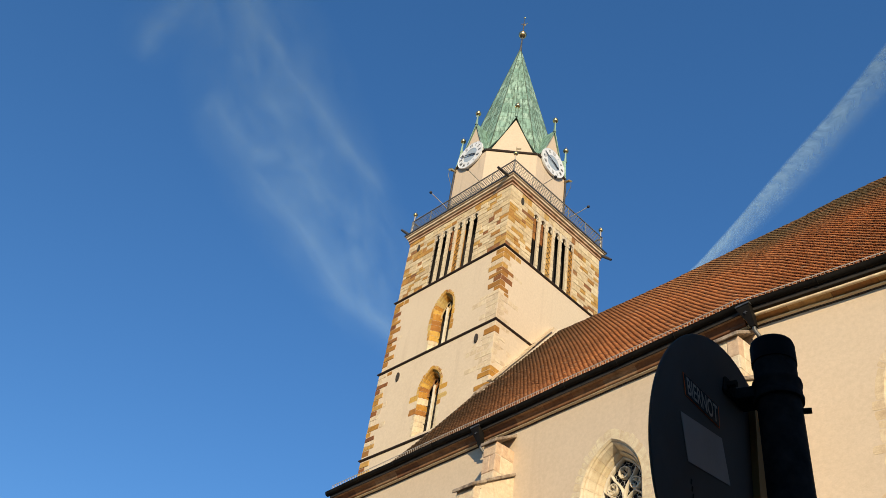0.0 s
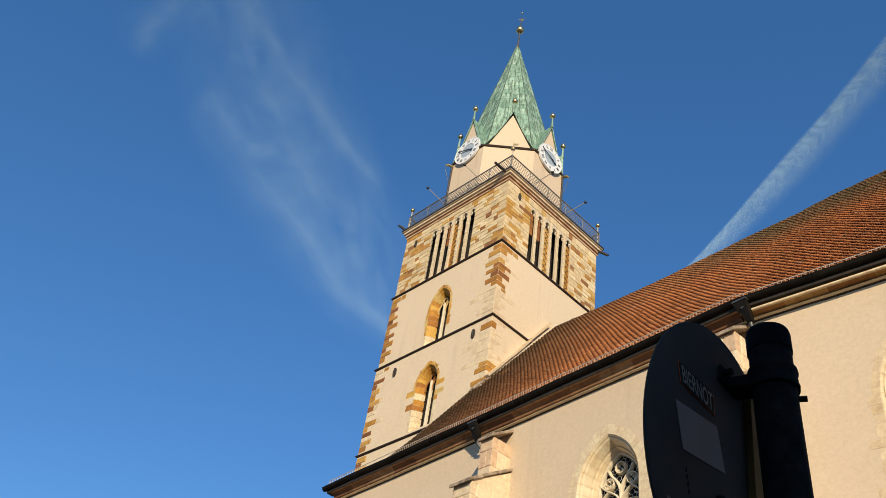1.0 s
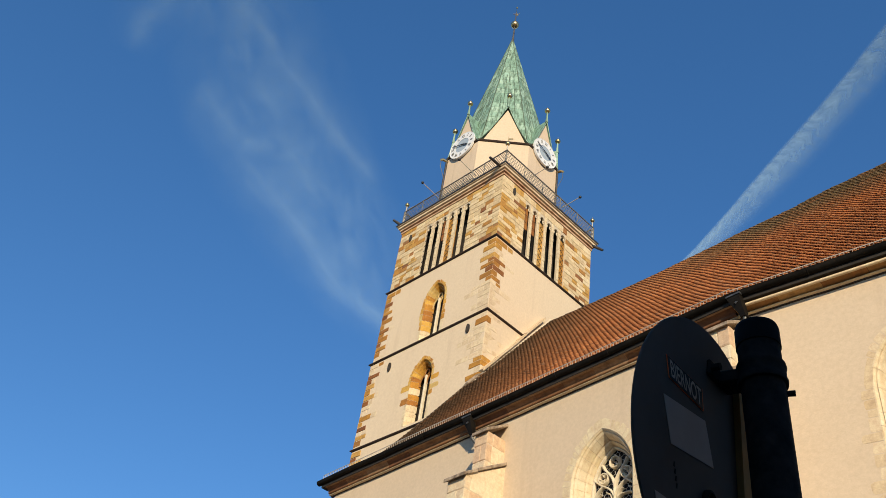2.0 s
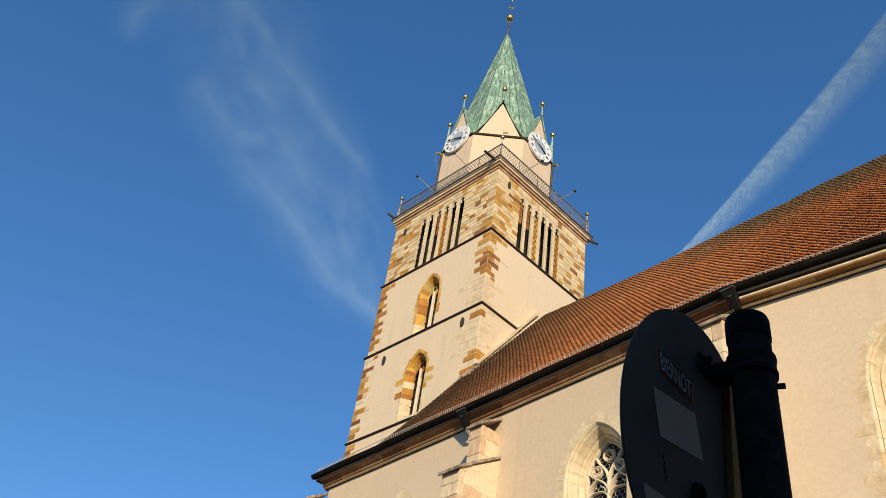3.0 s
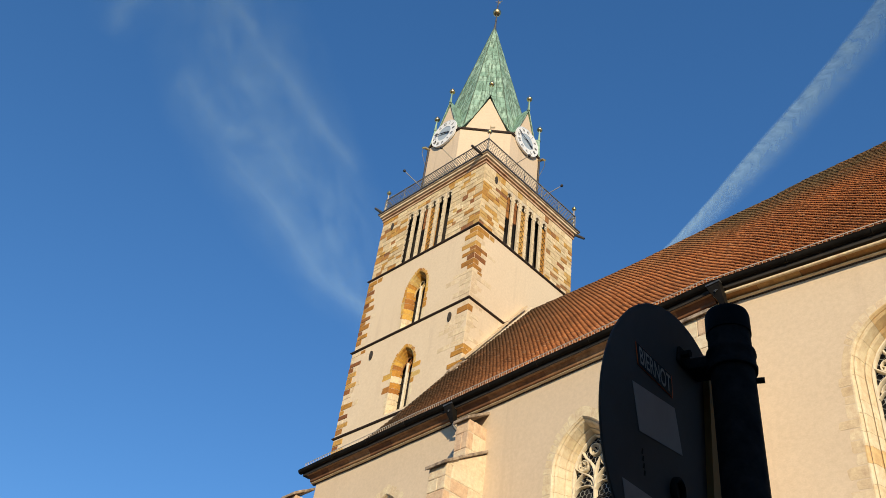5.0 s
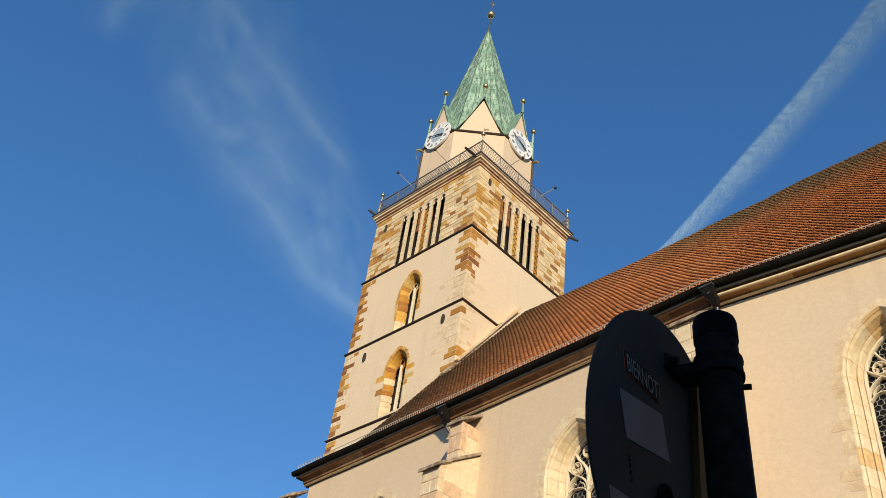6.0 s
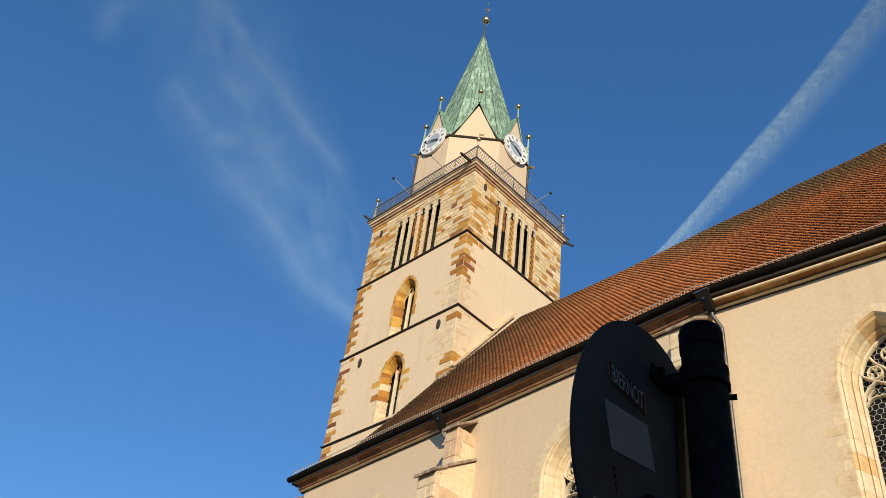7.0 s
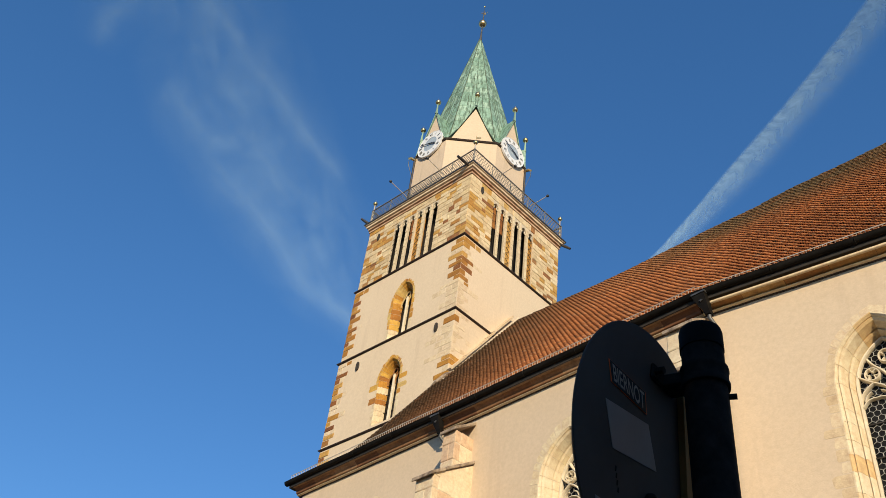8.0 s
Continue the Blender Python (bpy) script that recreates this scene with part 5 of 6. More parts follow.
def nave_window(face, u, spec):
    w, z0, spring, apex = spec
    depth = 0.62
    win = part("traceried_window", box((-w, depth + 0.06, z0), (w, depth + 0.09, apex), face.m(u)), "glass", nave, "tall pointed window with stone tracery and leaded glass")
    wi = w - 0.30
    h = wi / 2
    zs = spring - 0.34

    def bar(name, line, wide, back=0.0):
        """A tracery bar with a chamfered front edge along a line of the window's plane."""
        bm = bmesh.new()
        rings = []
        pts = [Vector(p) for p in line]
        for i, p in enumerate(pts):
            d = (pts[min(i + 1, len(pts) - 1)] - pts[max(i - 1, 0)]).normalized()
            s = Vector((-d.y, d.x)) * wide / 2
            sec = [(p - s, -depth - 0.055), (p - s, -depth + 0.02 - back), (p - s * 0.45, -depth + 0.07 - back), (p + s * 0.45, -depth + 0.07 - back), (p + s, -depth + 0.02 - back), (p + s, -depth - 0.055)]
            rings.append([bm.verts.new(face.p(u + q.x, q.y, e)) for q, e in sec])
        for r0, r1 in zip(rings, rings[1:]):
            for j in range(6):
                bm.faces.new((r0[j], r1[j], r1[(j + 1) % 6], r0[(j + 1) % 6]))
        bm.faces.new(rings[0])
        bm.faces.new(rings[-1][::-1])
        bmesh.ops.recalc_face_normals(bm, faces=bm.faces)
        return part(name, bm, "tracery", win)

    def curve(a, b, c, n=9):
        a, b, c = Vector(a), Vector(b), Vector(c)
        return [a.lerp(b, i / n).lerp(b.lerp(c, i / n), i / n) for i in range(n + 1)]

    def ring(cx, cz, r, n=16):
        return [(cx + r * math.cos(2 * math.pi * i / n), cz + r * math.sin(2 * math.pi * i / n)) for i in range(n + 1)]

    for side in (-1, 1):
        bar("frame_bar", [arc_point(spec, -0.325, side, t) for t in (-6.0, -3.0, 0, 0.12, 0.25, 0.37, 0.5, 0.62, 0.75, 0.87, 1.0)], 0.075)
    bar("mullion", [(0, z0), (0, zs)], 0.085)
    for sx in (-1, 1):
        # pointed head over a flat trefoiled one, with small pierced eyes between them
        for x0, tip in ((0.0, 1), (wi - 0.03, -1)):
            bar("head_bar", curve((sx * x0, zs - 0.05), (sx * (x0 + tip * 0.02), zs + 0.28), (sx * h, zs + 0.46)), 0.055)
            bar("cusp", curve((sx * (x0 + tip * 0.03), zs - 0.12), (sx * (x0 + tip * 0.16), zs + 0.10), (sx * h, zs + 0.06), 7), 0.042, 0.012)
            bar("cusp", curve((sx * (x0 + tip * 0.10), zs + 0.02), (sx * (x0 + tip * 0.14), zs + 0.20), (sx * (x0 + tip * 0.29), zs + 0.24), 6), 0.034, 0.02)
        # the mullion parts into two arms; a cusped roundel sits on each side under them
        bar("flowing_bar", curve((0, zs + 0.30), (sx * 0.02, zs + 0.62), (sx * 0.26, zs + 0.86)), 0.066)
        bar("flowing_bar", curve((sx * 0.26, zs + 0.86), (sx * 0.38, zs + 0.98), (sx * 0.44, zs + 1.14), 6), 0.060)
        bar("flowing_bar", curve((sx * h, zs + 0.46), (sx * (h + 0.12), zs + 0.54), (sx * (wi - 0.06), zs + 0.74), 6), 0.058)
        bar("roundel", ring(sx * 0.40, zs + 0.70, 0.165), 0.046, 0.006)
        for turn in (90, 210, 330):
            a = radians(turn + (12 * sx))
            tip = (sx * 0.40 + 0.05 * math.cos(a), zs + 0.70 + 0.05 * math.sin(a))
            for t in (-0.55, 0.55):
                foot = (sx * 0.40 + 0.15 * math.cos(a + t), zs + 0.70 + 0.15 * math.sin(a + t))
                bar("cusp", curve(foot, (sx * 0.40 + 0.12 * math.cos(a + t * 0.4), zs + 0.70 + 0.12 * math.sin(a + t * 0.4)), tip, 5), 0.034, 0.016)
    bar("mullion", [(0, zs), (0, zs + 0.32)], 0.072)
    bar("roundel", ring(0, zs + 1.12, 0.175), 0.046, 0.006)
    for turn in (45, 135, 225, 315):
        a = radians(turn)
        bar("cusp", [(0.16 * math.cos(a), zs + 1.12 + 0.16 * math.sin(a)), (0.07 * math.cos(a), zs + 1.12 + 0.07 * math.sin(a))], 0.045, 0.016)
    # hexagonal leading
    bm = bmesh.new()
    s = 0.088
    dx, dz = s * math.sqrt(3), s * 1.5
    z, row = z0 + 3.6, 0
    while z < apex - 0.15:
        x = -wi + (dx / 2 if row % 2 else 0)
        while x < wi:
            lim = wi if z < spring else wi * max(0.0, 1 - ((z - spring) / (apex - spring)) ** 1.6)
            if abs(x) < lim:
                pts = [(x + s * math.sin(a), z + s * math.cos(a)) for a in [math.pi / 3 * i for i in range(4)]]
                for a, b in zip(pts, pts[1:]):
                    add_tube(bm, [face.p(u + a[0], a[1], -depth - 0.045), face.p(u + b[0], b[1], -depth - 0.045)], 0.008, 3, caps=False)
            x += dx
        z += dz
        row += 1
    part("leading", bm, "leadcame", win, "hexagonal lead cames")
    z = z0 + 0.6
    while z < spring - 0.3:
        part("saddle_bar", tube([face.p(u - wi, z, -depth - 0.02), face.p(u + wi, z, -depth - 0.02)], 0.018, 5), "iron", win)
        z += 0.85
    return win


WINDOWS = [nave_window(FA, UWA, WIN_A), nave_window(FA, UWB, WIN_A), nave_window(FB, UWC, WIN_B)]


# ---- traffic sign on its post ----
SD = Vector((-math.sin(radians(6.16)), math.cos(radians(6.16)), 0))
SN = Vector((-math.cos(radians(7.1)) * math.cos(radians(6.16)), -math.cos(radians(7.1)) * math.sin(radians(6.16)), math.sin(radians(7.1))))  # away from the street side; the plate leans a little
SU = SD.cross(SN) * -1 if SD.cross(SN).z < 0 else SD.cross(SN)
DISC = Vector((23.3313, -21.6578, 2.3253))
RDISC = 0.2105
POST = Vector((23.4126, -21.6151, 0))
# the post leans by a degree; its foot line is given at the height of the plate
LEANING = Matrix.Translation((0, 0, 2.3)) @ Matrix(((1, 0, -0.0133, 0), (0, 1, 0.0183, 0), (0, 0, 1, 0), (0, 0, 0, 1))) @ Matrix.Translation((0, 0, -2.3))


def traffic_sign():
    sign = thing("traffic_sign", (POST.x, POST.y, 0), "round traffic sign seen from its dark back on a black post", "sign")
    m = Matrix.Identity(4)
    for i in range(3):
        m[i][0], m[i][1], m[i][2] = SD[i], SU[i], -SN[i]
    m.translation = DISC
    n = 72

    def disc_mesh(profile):
        bm = bmesh.new()
        rings = []
        for r, z in profile:
            rings.append([bm.verts.new(m @ Vector((r * math.cos(2 * math.pi * k / n), r * math.sin(2 * math.pi * k / n), z))) for k in range(n)] if r > 0 else [bm.verts.new(m @ Vector((0, 0, z)))])
        for a, b in zip(rings, rings[1:]):
            for k in range(n):
                q = list(dict.fromkeys([a[k % len(a)], a[(k + 1) % n % len(a)], b[(k + 1) % n % len(b)], b[k % len(b)]]))
                bm.faces.new(q)
        bmesh.ops.recalc_face_normals(bm, faces=bm.faces)
        return bm

    d = shaded(part("sign_plate", disc_mesh([(0, 0.0), (RDISC - 0.006, 0.0), (RDISC - 0.001, -0.0005), (RDISC, -0.0025), (RDISC - 0.001, -0.0045), (RDISC - 0.006, -0.005), (0, -0.005)]), "sign_back", sign, "dark anthracite back of the sign plate"), 50)
    part("sign_face", disc_mesh([(0, -0.0055), (RDISC - 0.008, -0.0055), (RDISC - 0.008, -0.0065), (0, -0.0065)]), "blue_film", d, "coloured front film")

    def decal(name, corners, material, lift, label=""):
        bm = bmesh.new()
        a = [bm.verts.new(m @ Vector((x, y, lift))) for x, y in corners]
        b = [bm.verts.new(m @ Vector((x, y, lift - 0.0006))) for x, y in corners]
        bm.faces.new(a)
        bm.faces.new(b[::-1])
        for i in range(len(corners)):
            bm.faces.new((a[i], b[i], b[(i + 1) % len(corners)], a[(i + 1) % len(corners)]))
        bmesh.ops.recalc_face_normals(bm, faces=bm.faces)
        return part(name, bm, material, d, label)

    def inset(c, f):
        cx, cy = sum(p[0] for p in c) / 4, sum(p[1] for p in c) / 4
        return [(cx + (x - cx) * f, cy + (y - cy) * f) for x, y in c]

    # lettered sticker: orange edge, dark field, pale capitals
    strip = [(-0.140, 0.092), (-0.0277, 0.0985), (-0.0186, 0.0646), (-0.127, 0.061)]
    decal("lettered_sticker", strip, "orange", 0.0012, "small black sticker with an orange edge")
    decal("strip_field", inset(strip, 0.95), "sticker_dark", 0.0018)
    tl, tr, br, bl = [Vector(p) for p in inset(strip, 0.92)]
    font = bpy.data.curves.new("strip_text", "FONT")
    font.body = "BIERNOT"
    font.offset = 0.012
    words = bpy.data.objects.new("strip_text", font)
    flat = bpy.data.meshes.new_from_object(words)
    bpy.data.objects.remove(words)
    bm = bmesh.new()
    bm.from_mesh(flat)
    bpy.data.meshes.remove(flat)
    x0, x1 = min(v.co.x for v in bm.verts), max(v.co.x for v in bm.verts)
    y0, y1 = min(v.co.y for v in bm.verts), max(v.co.y for v in bm.verts)
    for v in bm.verts:
        f, q = 0.03 + 0.94 * (v.co.x - x0) / (x1 - x0), 0.08 + 0.84 * (v.co.y - y0) / (y1 - y0)
        p = bl.lerp(br, f).lerp(tl.lerp(tr, f), q)
        v.co = m @ Vector((p.x, p.y, 0.0024))
    part("lettering", bm, "sticker_bar", d, "pale narrow capital lettering")
    decal("sticker", [(-0.1365, 0.028), (-0.0114, 0.052), (0.0233, -0.0088), (-0.1043, -0.0342)], "sticker", 0.0012, "plain grey sticker")
    decal("sticker", [(-0.1358, -0.1185), (-0.030, -0.108), (-0.004, -0.165), (-0.105, -0.178)], "sticker", 0.0012, "plain grey sticker")
    for i in range(4):
        decal("scratch", rect(-0.092 + i * 0.004, -0.062 - i * 0.009, -0.089 + i * 0.004, -0.055 - i * 0.009), "pole", 0.0010)
    shaded(part("grommet", disc_ring(m @ Matrix.Translation((0.0124, -0.0704, 0.004)), 0.016, 0.005), "cap", d), 60)
    # added brown strip beside the post, a raised bar for a brown tone there
    bm = bmesh.new()
    c4 = [(0.0726, 0.1506), (0.107, 0.160), (0.172, -0.10), (0.124, -0.11)]
    lo_, hi_ = [bm.verts.new(m @ Vector((x, y, 0.0008))) for x, y in c4], [bm.verts.new(m @ Vector((x, y, 0.012))) for x, y in c4]
    bm.faces.new(hi_)
    bm.faces.new(lo_[::-1])
    for i in range(4):
        bm.faces.new((lo_[i], lo_[(i + 1) % 4], hi_[(i + 1) % 4], hi_[i]))
    bmesh.ops.recalc_face_normals(bm, faces=bm.faces)
    part("rail", bm, "rust_rail", d, "added thin brown strip on the sign back")
    # post with plastic cap
    top, rp = 2.560, 0.0331
    post = shaded(part("post", lathe([(rp, 0.0), (rp, top - 0.02), (0.0, top - 0.02)], (POST.x, POST.y, 0), 32), "pole", sign, "black powder-coated steel post"), 50)
    shaded(part("cap", lathe([(rp, top - 0.044), (rp + 0.0018, top - 0.044), (rp + 0.0018, top - 0.010), (rp, top - 0.003), (rp - 0.004, top), (0.0, top)], (POST.x, POST.y, 0), 32), "cap", post, "black plastic cap"), 40)
    side = Vector((0.897, 0.442, 0))  # to the right across the view of the street side
    for z in (2.462, 2.185):
        c = Vector((POST.x, POST.y, z))
        band = shaded(part("clamp", lathe([(rp, -0.019), (rp + 0.0045, -0.018), (rp + 0.0052, -0.012), (rp + 0.0034, -0.008), (rp + 0.0034, 0.008), (rp + 0.0052, 0.012), (rp + 0.0045, 0.018), (rp, 0.019)], c, 32), "pole", sign, "black steel pipe clamp"), 50)
        off = (DISC - c).dot(SN)
        mm = Matrix.Identity(4)
        for i in range(3):
            mm[i][0], mm[i][1], mm[i][2] = SD[i], SN[i], SU[i]
        mm.translation = c
        part("jaw", box((-0.020, rp - 0.012, -0.012), (0.020, off - 0.001, 0.012), mm, 0.003), "pole", band)
        part("jaw", box((-0.055, off - 0.008, -0.014), (-0.018, off - 0.001, 0.014), mm, 0.003), "pole", band)
        part("bolt", tube([mm @ Vector((-0.047, off - 0.008, 0)), mm @ Vector((-0.047, off - 0.022, 0))], 0.0065, 6), "pole", band)
        part("bolt", tube([c + side * (rp - 0.004) - Vector((0, 0, 0.034)), c + side * (rp + 0.012) - Vector((0, 0, 0.034))], 0.0048, 8), "pole", band)
    for ob in sign.children:
        if ob is not d:
            for q in (ob, *ob.children):
                q.data.transform(LEANING)
    return sign


def disc_ring(m, r, t):
    bm = bmesh.new()
    add_tube(bm, [m @ Vector((r * math.cos(a), r * math.sin(a), 0)) for a in [2 * math.pi * i / 24 for i in range(24)]], t, 6, True)
    return bm


traffic_sign()


# ---- high cloud and vapour trail, far behind everything ----
def cloud_material(name, scale, stretch, lo, hi, thick, warp_by, across):
    """Thin ice cloud: sunlit, see-through, fading towards the sheet's edges."""
    k = Nodes(name, 1.0)
    t = k.t
    uv = k.n("ShaderNodeTexCoord").outputs["UV"]
    warp = k.n("ShaderNodeTexNoise", Scale=2.2, Detail=3.0)
    k.link(uv, warp.inputs["Vector"])
    add = k.n("ShaderNodeVectorMath")
    add.operation = "MULTIPLY_ADD"
    k.link(warp.outputs["Color"], add.inputs[0])
    add.inputs[1].default_value = (warp_by, warp_by * 0.5, 0)
    k.link(uv, add.inputs[2])
    mp = k.n("ShaderNodeMapping")
    mp.inputs["Scale"].default_value = stretch
    k.link(add.outputs[0], mp.inputs[0])
    fac = k.noise(scale, 8, 0.62, mp.outputs[0])
    wisp = k.ramp(fac, [(lo, (0, 0, 0)), (hi, (1, 1, 1))])
    sep = k.n("ShaderNodeSeparateXYZ")
    k.link(uv, sep.inputs[0])
    edge = k.ramp(sep.outputs["X"], [(p, (g, g, g)) for p, g in across])
    ends = k.ramp(sep.outputs["Y"], [(0.0, (0, 0, 0)), (0.12, (1, 1, 1)), (0.85, (1, 1, 1)), (1.0, (0, 0, 0))])
    a = k.mix(1.0, wisp, edge, "MULTIPLY")
    a = k.mix(1.0, a, ends, "MULTIPLY")
    a = k.mix(1.0, a, (thick, thick, thick), "MULTIPLY")
    diff = k.n("ShaderNodeBsdfDiffuse")
    diff.inputs["Color"].default_value = (0.45, 0.70, 1.0, 1)
    tr = k.n("ShaderNodeBsdfTransparent")
    mx = k.n("ShaderNodeMixShader")
    k.link(a, mx.inputs[0])
    k.link(tr.outputs[0], mx.inputs[1])
    k.link(diff.outputs[0], mx.inputs[2])
    k.link(mx.outputs[0], t.nodes["Material Output"].inputs["Surface"])
    return k.m


def sky_ribbon(name, line, widths, material, label):
    """A ribbon of cloud through directions of the sky (azimuth and height in degrees), 3.6 km off."""
    eye = Vector((24, -22.7, 1.6))
    pts = []
    for az, el in line:
        a, e = radians(az), radians(el)
        pts.append(eye + Vector((-math.sin(a) * math.cos(e), math.cos(a) * math.cos(e), math.sin(e))) * 3600)
    me = bpy.data.meshes.new(name)
    verts, faces, uvs = [], [], []
    n = 8
    for i, p in enumerate(pts):
        d = (pts[min(i + 1, len(pts) - 1)] - pts[max(i - 1, 0)]).normalized()
        side = d.cross((p - eye).normalized()).normalized()
        for j in range(n + 1):
            verts.append(p + side * widths[i] * (j / n - 0.5))
            uvs.append((j / n, i / (len(pts) - 1)))
    for i in range(len(pts) - 1):
        for j in range(n):
            a = i * (n + 1) + j
            faces.append((a, a + 1, a + n + 2, a + n + 1))
    me.from_pydata(verts, [], faces)
    layer = me.uv_layers.new(name="UVMap")
    for loop in me.loops:
        layer.data[loop.index].uv = uvs[loop.vertex_index]
    me.materials.append(material)
    ob = new(name, me)
    return tagged(ob, label, "cloud", kind="structure")


VEIL = cloud_material("cirrus", 2.4, (2.2, 3.0, 1), 0.25, 0.95, 0.50, 0.30, ((0.0, 0), (0.2, 0.25), (0.5, 0.75), (0.8, 0.3), (1.0, 0)))
WISP = cloud_material("cirrus_wisp", 1.6, (1.6, 2.6, 1), 0.15, 0.95, 0.34, 0.18, ((0.0, 0), (0.3, 0.25), (0.55, 1), (0.75, 0.35), (1.0, 0)))
sky_ribbon("cirrus_backdrop", [(79.6, 53.88), (75.61, 52.05), (72.27, 49.88), (69.14, 47.56), (65.39, 44.96), (61.81, 42.57), (58.93, 40.68), (56.08, 38.37), (53.84, 35.92)],
           [520, 560, 640, 700, 680, 620, 560, 460, 320], VEIL, "thin white cirrus veil in a blue sky")
for line, widths in (([(77.6, 53.4), (76.54, 52.82), (74.22, 51.61), (72.55, 51.07), (70.52, 50.6), (69.2, 50.0)], [110, 150, 180, 180, 150, 90]),
                     ([(71.2, 50.6), (69.36, 49.68), (67.2, 48.83), (65.25, 48.25), (62.39, 46.77), (59.18, 45.3), (57.2, 44.2)], [120, 180, 200, 200, 190, 160, 110]),
                     ([(69.5, 43.6), (66.83, 42.38), (63.22, 40.79), (60.38, 38.93), (58.32, 37.58), (54.86, 36.45), (52.79, 35.21), (50.9, 34.0)], [180, 230, 240, 230, 210, 200, 170, 120]),
                     ([(79.6, 53.2), (80.08, 51.83), (79.99, 49.81), (80.77, 48.16), (80.55, 45.99)], [220, 260, 270, 260, 180]),
                     ([(74.4, 46.5), (71.8, 45.0), (69.0, 44.2), (66.0, 44.6)], [200, 280, 280, 180])):
    sky_ribbon("cirrus_backdrop", line, widths, WISP, "bright wisp in the thin cirrus veil")
sky_ribbon("contrail_backdrop", [(35.2, 38.3), (32.6, 40.2), (30.0, 41.9), (26.9, 43.95), (23.7, 45.9), (21.0, 47.4), (18.7, 48.6), (15.5, 50.15), (12.1, 51.7), (8.3, 53.25), (3.0, 55.0), (-5.0, 57.2)],
           [70, 80, 92, 112, 142, 152, 150, 160, 168, 178, 190, 200],
           cloud_material("contrail", 2.4, (1.0, 19.0, 1), 0.10, 0.66, 0.66, 0.22, ((0.0, 0), (0.14, 0.10), (0.36, 0.55), (0.62, 1), (0.75, 0.95), (0.83, 0.0))), "white vapour trail in a blue sky")


# ---- single stones and tiles ----
# colours of the corner stones from the top course down: p buff, o ochre, b red-brown
QUOIN = {"p": "quoin", "o": "quoin_ochre", "b": "quoin_brown"}
CORNER_SE = {"mid": "oopobobooppppppp", "low": "poppppppoopoobpo", "base": "poppopopopppopop"}
CORNER_SW = {"mid": "oobooboobooboopo", "low": "ppbbooobppoobpob", "base": "oboopoppopopopop"}


def quoins():
    rnd = random.Random(31)
    for key, z0, z1, fs, fe, wall_ob in (("low", Z3 + 0.16, Z2 - 0.1, FS_LOW, FE_LOW, low_wall), ("mid", Z2 + 0.16, Z1 - 0.1, FS_MID, FE_MID, mid_wall), ("base", 18.6, Z3 - 0.1, FS_LOW, FE_LOW, base_wall)):
        width = (tower_faces(I_LOW) if fs is FS_LOW else tower_faces(I_MID))[2]
        z = z1
        k = 0
        while z > z0 + 0.12:
            h = min(rnd.uniform(0.22, 0.36), z - z0)
            if z - h - z0 < 0.15:
                h = z - z0
            c, w = CORNER_SE[key][k % 16], CORNER_SW[key][k % 16]
            long_s = rnd.uniform(0.65, 1.0) if k % 2 else rnd.uniform(0.35, 0.55)
            long_e = rnd.uniform(0.30, 0.50) if k % 2 else rnd.uniform(0.55, 0.9)
            pr = (0.004 if c == "p" else 0.012) + rnd.uniform(0, 0.006)
            # south-east corner stone goes round the corner
            stone("quoin", wall_ob, QUOIN[c], (fs.o.x - long_s / 2 + pr / 2, fs.o.y + long_e / 2 - pr / 2, z - h / 2), (long_s + pr, long_e + pr, h - 0.016), None, k)
            # south-west corner
            ls = rnd.uniform(0.6, 0.85) if k % 2 == 0 else rnd.uniform(0.3, 0.5)
            pw = (0.004 if w == "p" else 0.012) + rnd.uniform(0, 0.006)
            stone("quoin", wall_ob, QUOIN[w], (fs.o.x - width + ls / 2 - pw / 2, fs.o.y + 0.3 - pw / 2, z - h / 2), (ls + pw, 0.6 + pw, h - 0.016), None, k + 1)
            if rnd.random() < 0.30:
                e = rnd.uniform(0.25, 0.4)
                stone_on(fs, "quoin", wall_ob, QUOIN[rnd.choice("opp")], -width + ls + 0.014, -width + ls + e, z - h + 0.008, z - 0.008, 0.008, 0.2, k)
            # small bonding stones beside it
            end = -long_s
            while rnd.random() < (0.62 if c == "p" else 0.2) and end > -1.5:
                e = rnd.uniform(0.22, 0.45)
                stone_on(fs, "quoin", wall_ob, QUOIN["p" if c == "p" else rnd.choice("op")], end - e, end - 0.014, z - h + rnd.uniform(0.006, 0.03), z - rnd.uniform(0.006, 0.03), 0.005, 0.2, k)
                end -= e
            end = long_e
            while rnd.random() < 0.4 and end < 1.2:
                e = rnd.uniform(0.22, 0.42)
                stone_on(fe, "quoin", wall_ob, QUOIN[rnd.choice("pppo")], end + 0.014, end + e, z - h + rnd.uniform(0.006, 0.03), z - rnd.uniform(0.006, 0.03), 0.005, 0.2, k)
                end += e
            z -= h
            k += 1


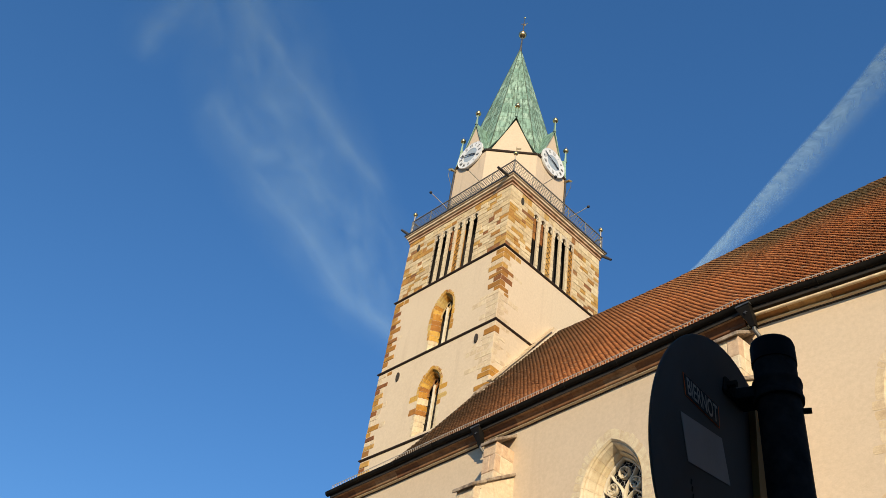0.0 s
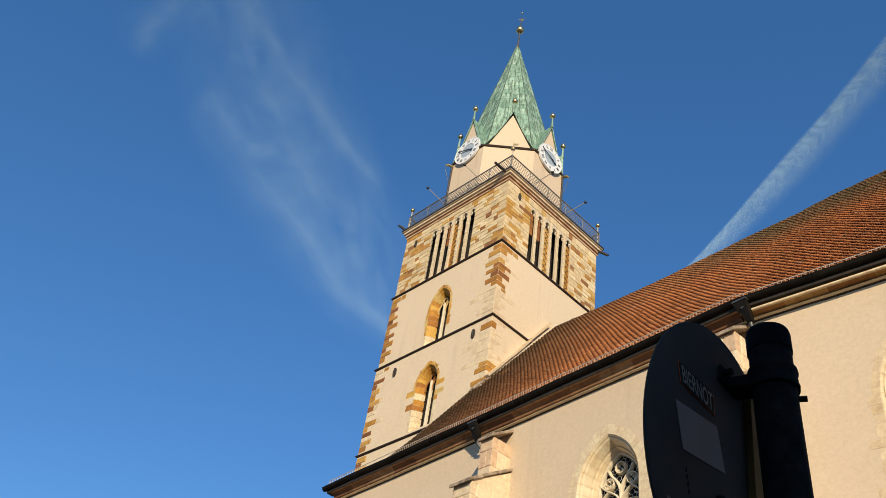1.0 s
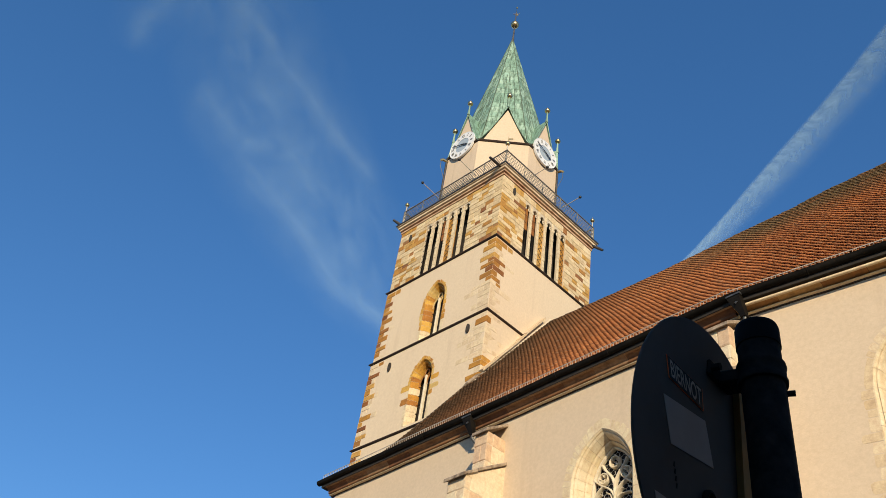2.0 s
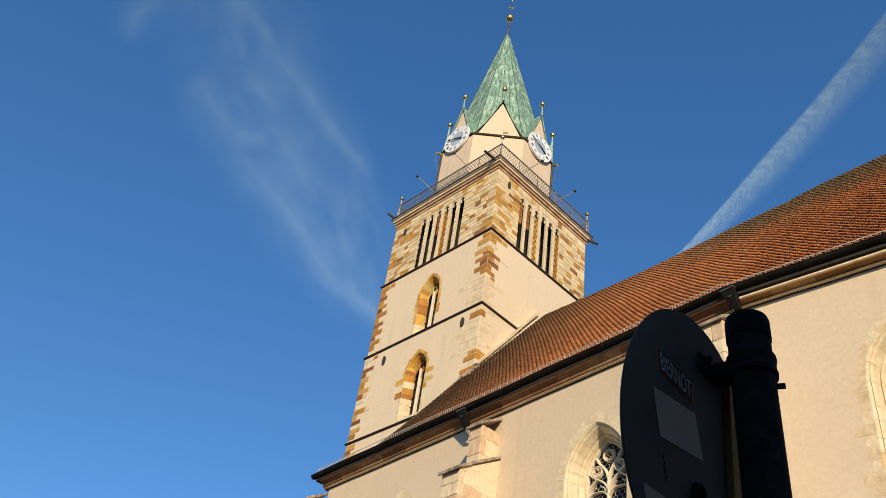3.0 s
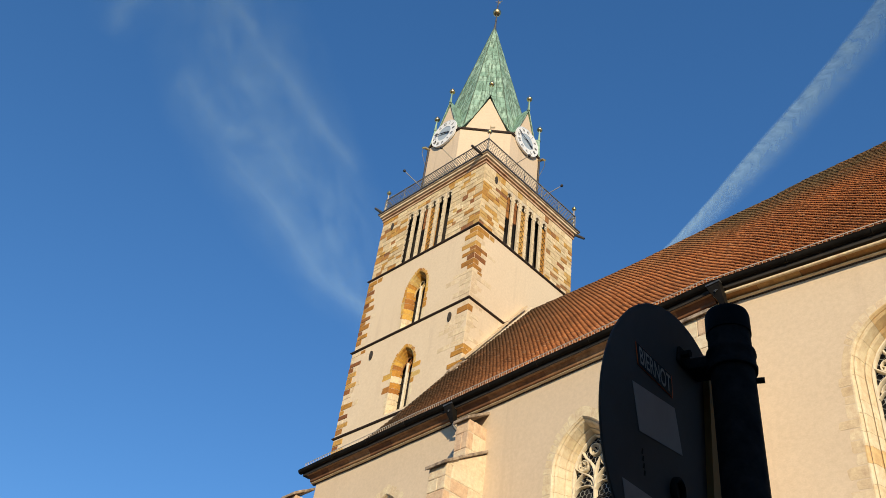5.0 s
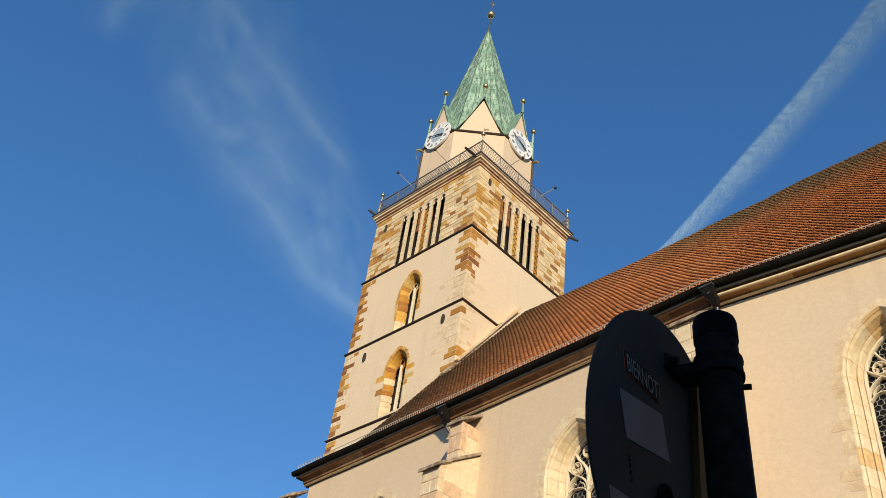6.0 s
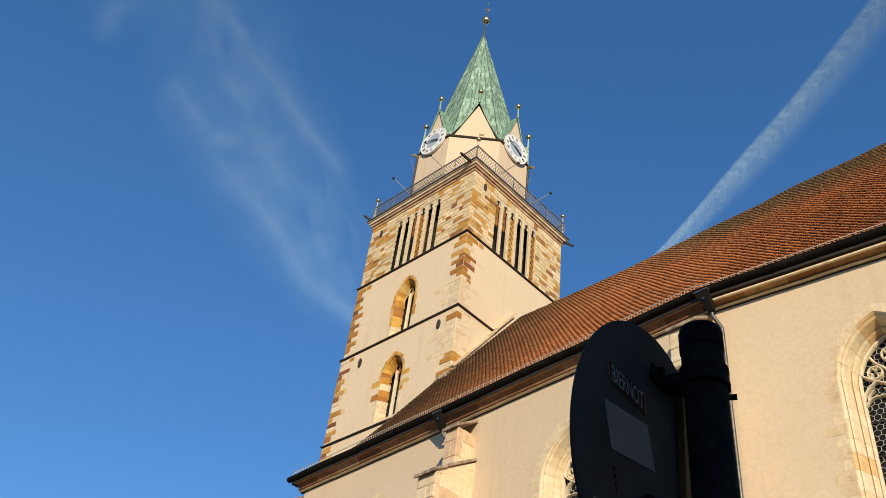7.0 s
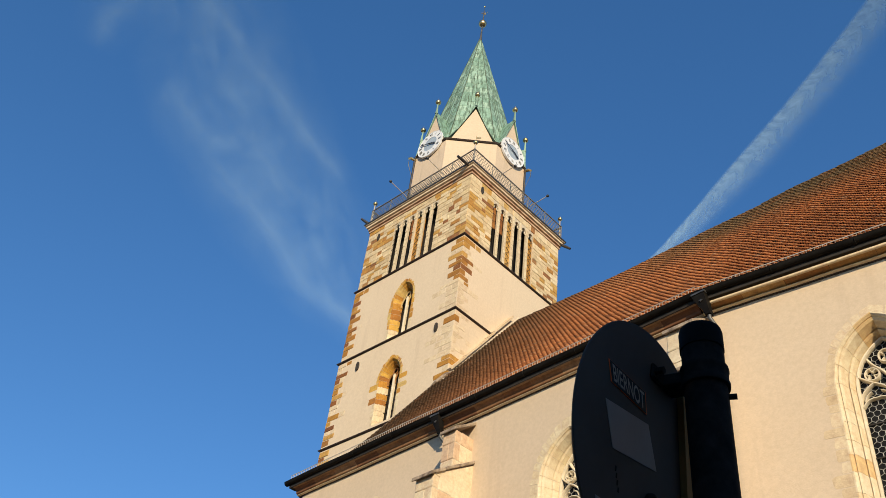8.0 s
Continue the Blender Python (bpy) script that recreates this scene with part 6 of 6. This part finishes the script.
def belfry_stones():
    """Coursed ashlar over both visible sides, leaving the sound openings free."""
    rnd = random.Random(77)
    for face, slits, lo, hi in ((FS_BEL, SLITS_S, -tower_faces(I_BEL)[2], 0.0), (FE_BEL, SLITS_E, 0.0, tower_faces(I_BEL)[3])):
        z = Z1 + 0.17
        k = 0
        while z < 36.58:
            h = rnd.uniform(0.19, 0.33)
            if 36.62 - (z + h) < 0.2:
                h = 36.62 - z
            free = []
            edge = lo - 0.012
            if z < 36.0:
                gaps = [(u - 0.207, u + 0.207) for u in slits]
            else:
                gaps = []
            for a, b in gaps + [(hi + 0.012, None)]:
                free.append((edge, a))
                edge = b
            for a, b in free:
                u = a
                while u < b - 0.02:
                    w = rnd.choice((rnd.uniform(0.26, 0.44), rnd.uniform(0.36, 0.66)))
                    if b - (u + w) < 0.3:
                        w = b - u
                    pr = 0.010 + rnd.uniform(0, 0.026)
                    narrow = b - a < 0.5
                    # ochre and brown blocks gather at the corners and over the openings
                    edge_of = min(abs(u + w / 2 - lo), abs(u + w / 2 - hi))
                    warm = 0.34 if edge_of < 1.9 else 0.22 if z > 35.9 else 0.12
                    dice = rnd.random()
                    kind = "pale_stone" if narrow else "ashlar_brown" if dice < warm * 0.22 else "ashlar_ochre" if dice < warm else "ashlar"
                    stone_on(face, "ashlar", bel_wall, kind, u + 0.007, u + w - 0.007, z + 0.007, z + h - 0.007, pr, 0.12 if not narrow else 0.10, k)
                    u += w
                    k += 1
            z += h


quoins()
belfry_stones()
LANCETS = [o for o in tower.children if o.name.startswith("lancet_window")]
LANCET_REVEAL = [(0.02, 0.006), (0.0, 0.006), (-0.03, -0.02), (-0.06, -0.11), (-0.085, -0.12), (-0.10, -0.09), (-0.13, -0.13), (-0.16, -0.25), (-0.185, -0.26), (-0.20, -0.23), (-0.24, -0.44), (0.02, -0.44)]
window_surround(FS_LOW, WIN_U, low_wall, 51, hole_of(WIN_LOW), LANCET_REVEAL, ("lancet", "lancet"), (0.24, 0.36), 5, (0.14, 0.16, 0.18, 0.22), 0.010, ((22.0, 24.25), (24.6, 25.0)), (24.43, 25.15))
window_surround(FS_MID, WIN_U, mid_wall, 52, hole_of(WIN_UP), LANCET_REVEAL, ("lancet", "lancet"), (0.24, 0.36), 5, (0.14, 0.16, 0.19, 0.23), 0.010, ((27.0, 28.35),))
for (f, u), w, s in zip(((FA, UWA), (FA, UWB), (FB, UWC)), WINDOWS, (61, 62, 63)):
    window_surround(f, u, w, s, WIN_B if f is FB else WIN_A, REVEAL, ("reveal", "surround" if f is FB else "pale_stone"), (0.34, 0.52), 4 if f is FB else 6, (0.22, 0.25, 0.28, 0.34, 0.48) if f is FB else (0.30, 0.33, 0.36, 0.42))
k = Nodes("clay_single_tile", 0.86)
info = k.n("ShaderNodeObjectInfo").outputs["Random"]
clay = k.ramp(info, [(0.0, (0.36, 0.138, 0.054)), (0.3, (0.54, 0.215, 0.080)), (0.6, (0.66, 0.275, 0.102)), (0.85, (0.46, 0.185, 0.076)), (0.97, (0.24, 0.105, 0.052)), (0.994, (0.62, 0.47, 0.33))])
clay = k.mix(0.55, clay, k.ramp(k.noise(0.5, 5, 0.65), [(0.3, (0.29, 0.115, 0.048)), (0.7, (0.60, 0.240, 0.086))]))
k.colour(k.mix(k.ramp(k.noise(7, 6, 0.7), [(0.45, (0, 0, 0)), (0.72, (0.6, 0.6, 0.6))]), clay, (0.08, 0.042, 0.026)))
k.bump(k.noise(22, 5, 0.7), 0.4, 0.02)
M["tile_single"] = k.m
M["ridge"] = plain_material("mossy_ridge_clay", (0.05, 0.038, 0.024), (0.14, 0.085, 0.045), 0.9, 0, 4, 0.5)
ridge_caps()
hip_caps()
roof_tiles()
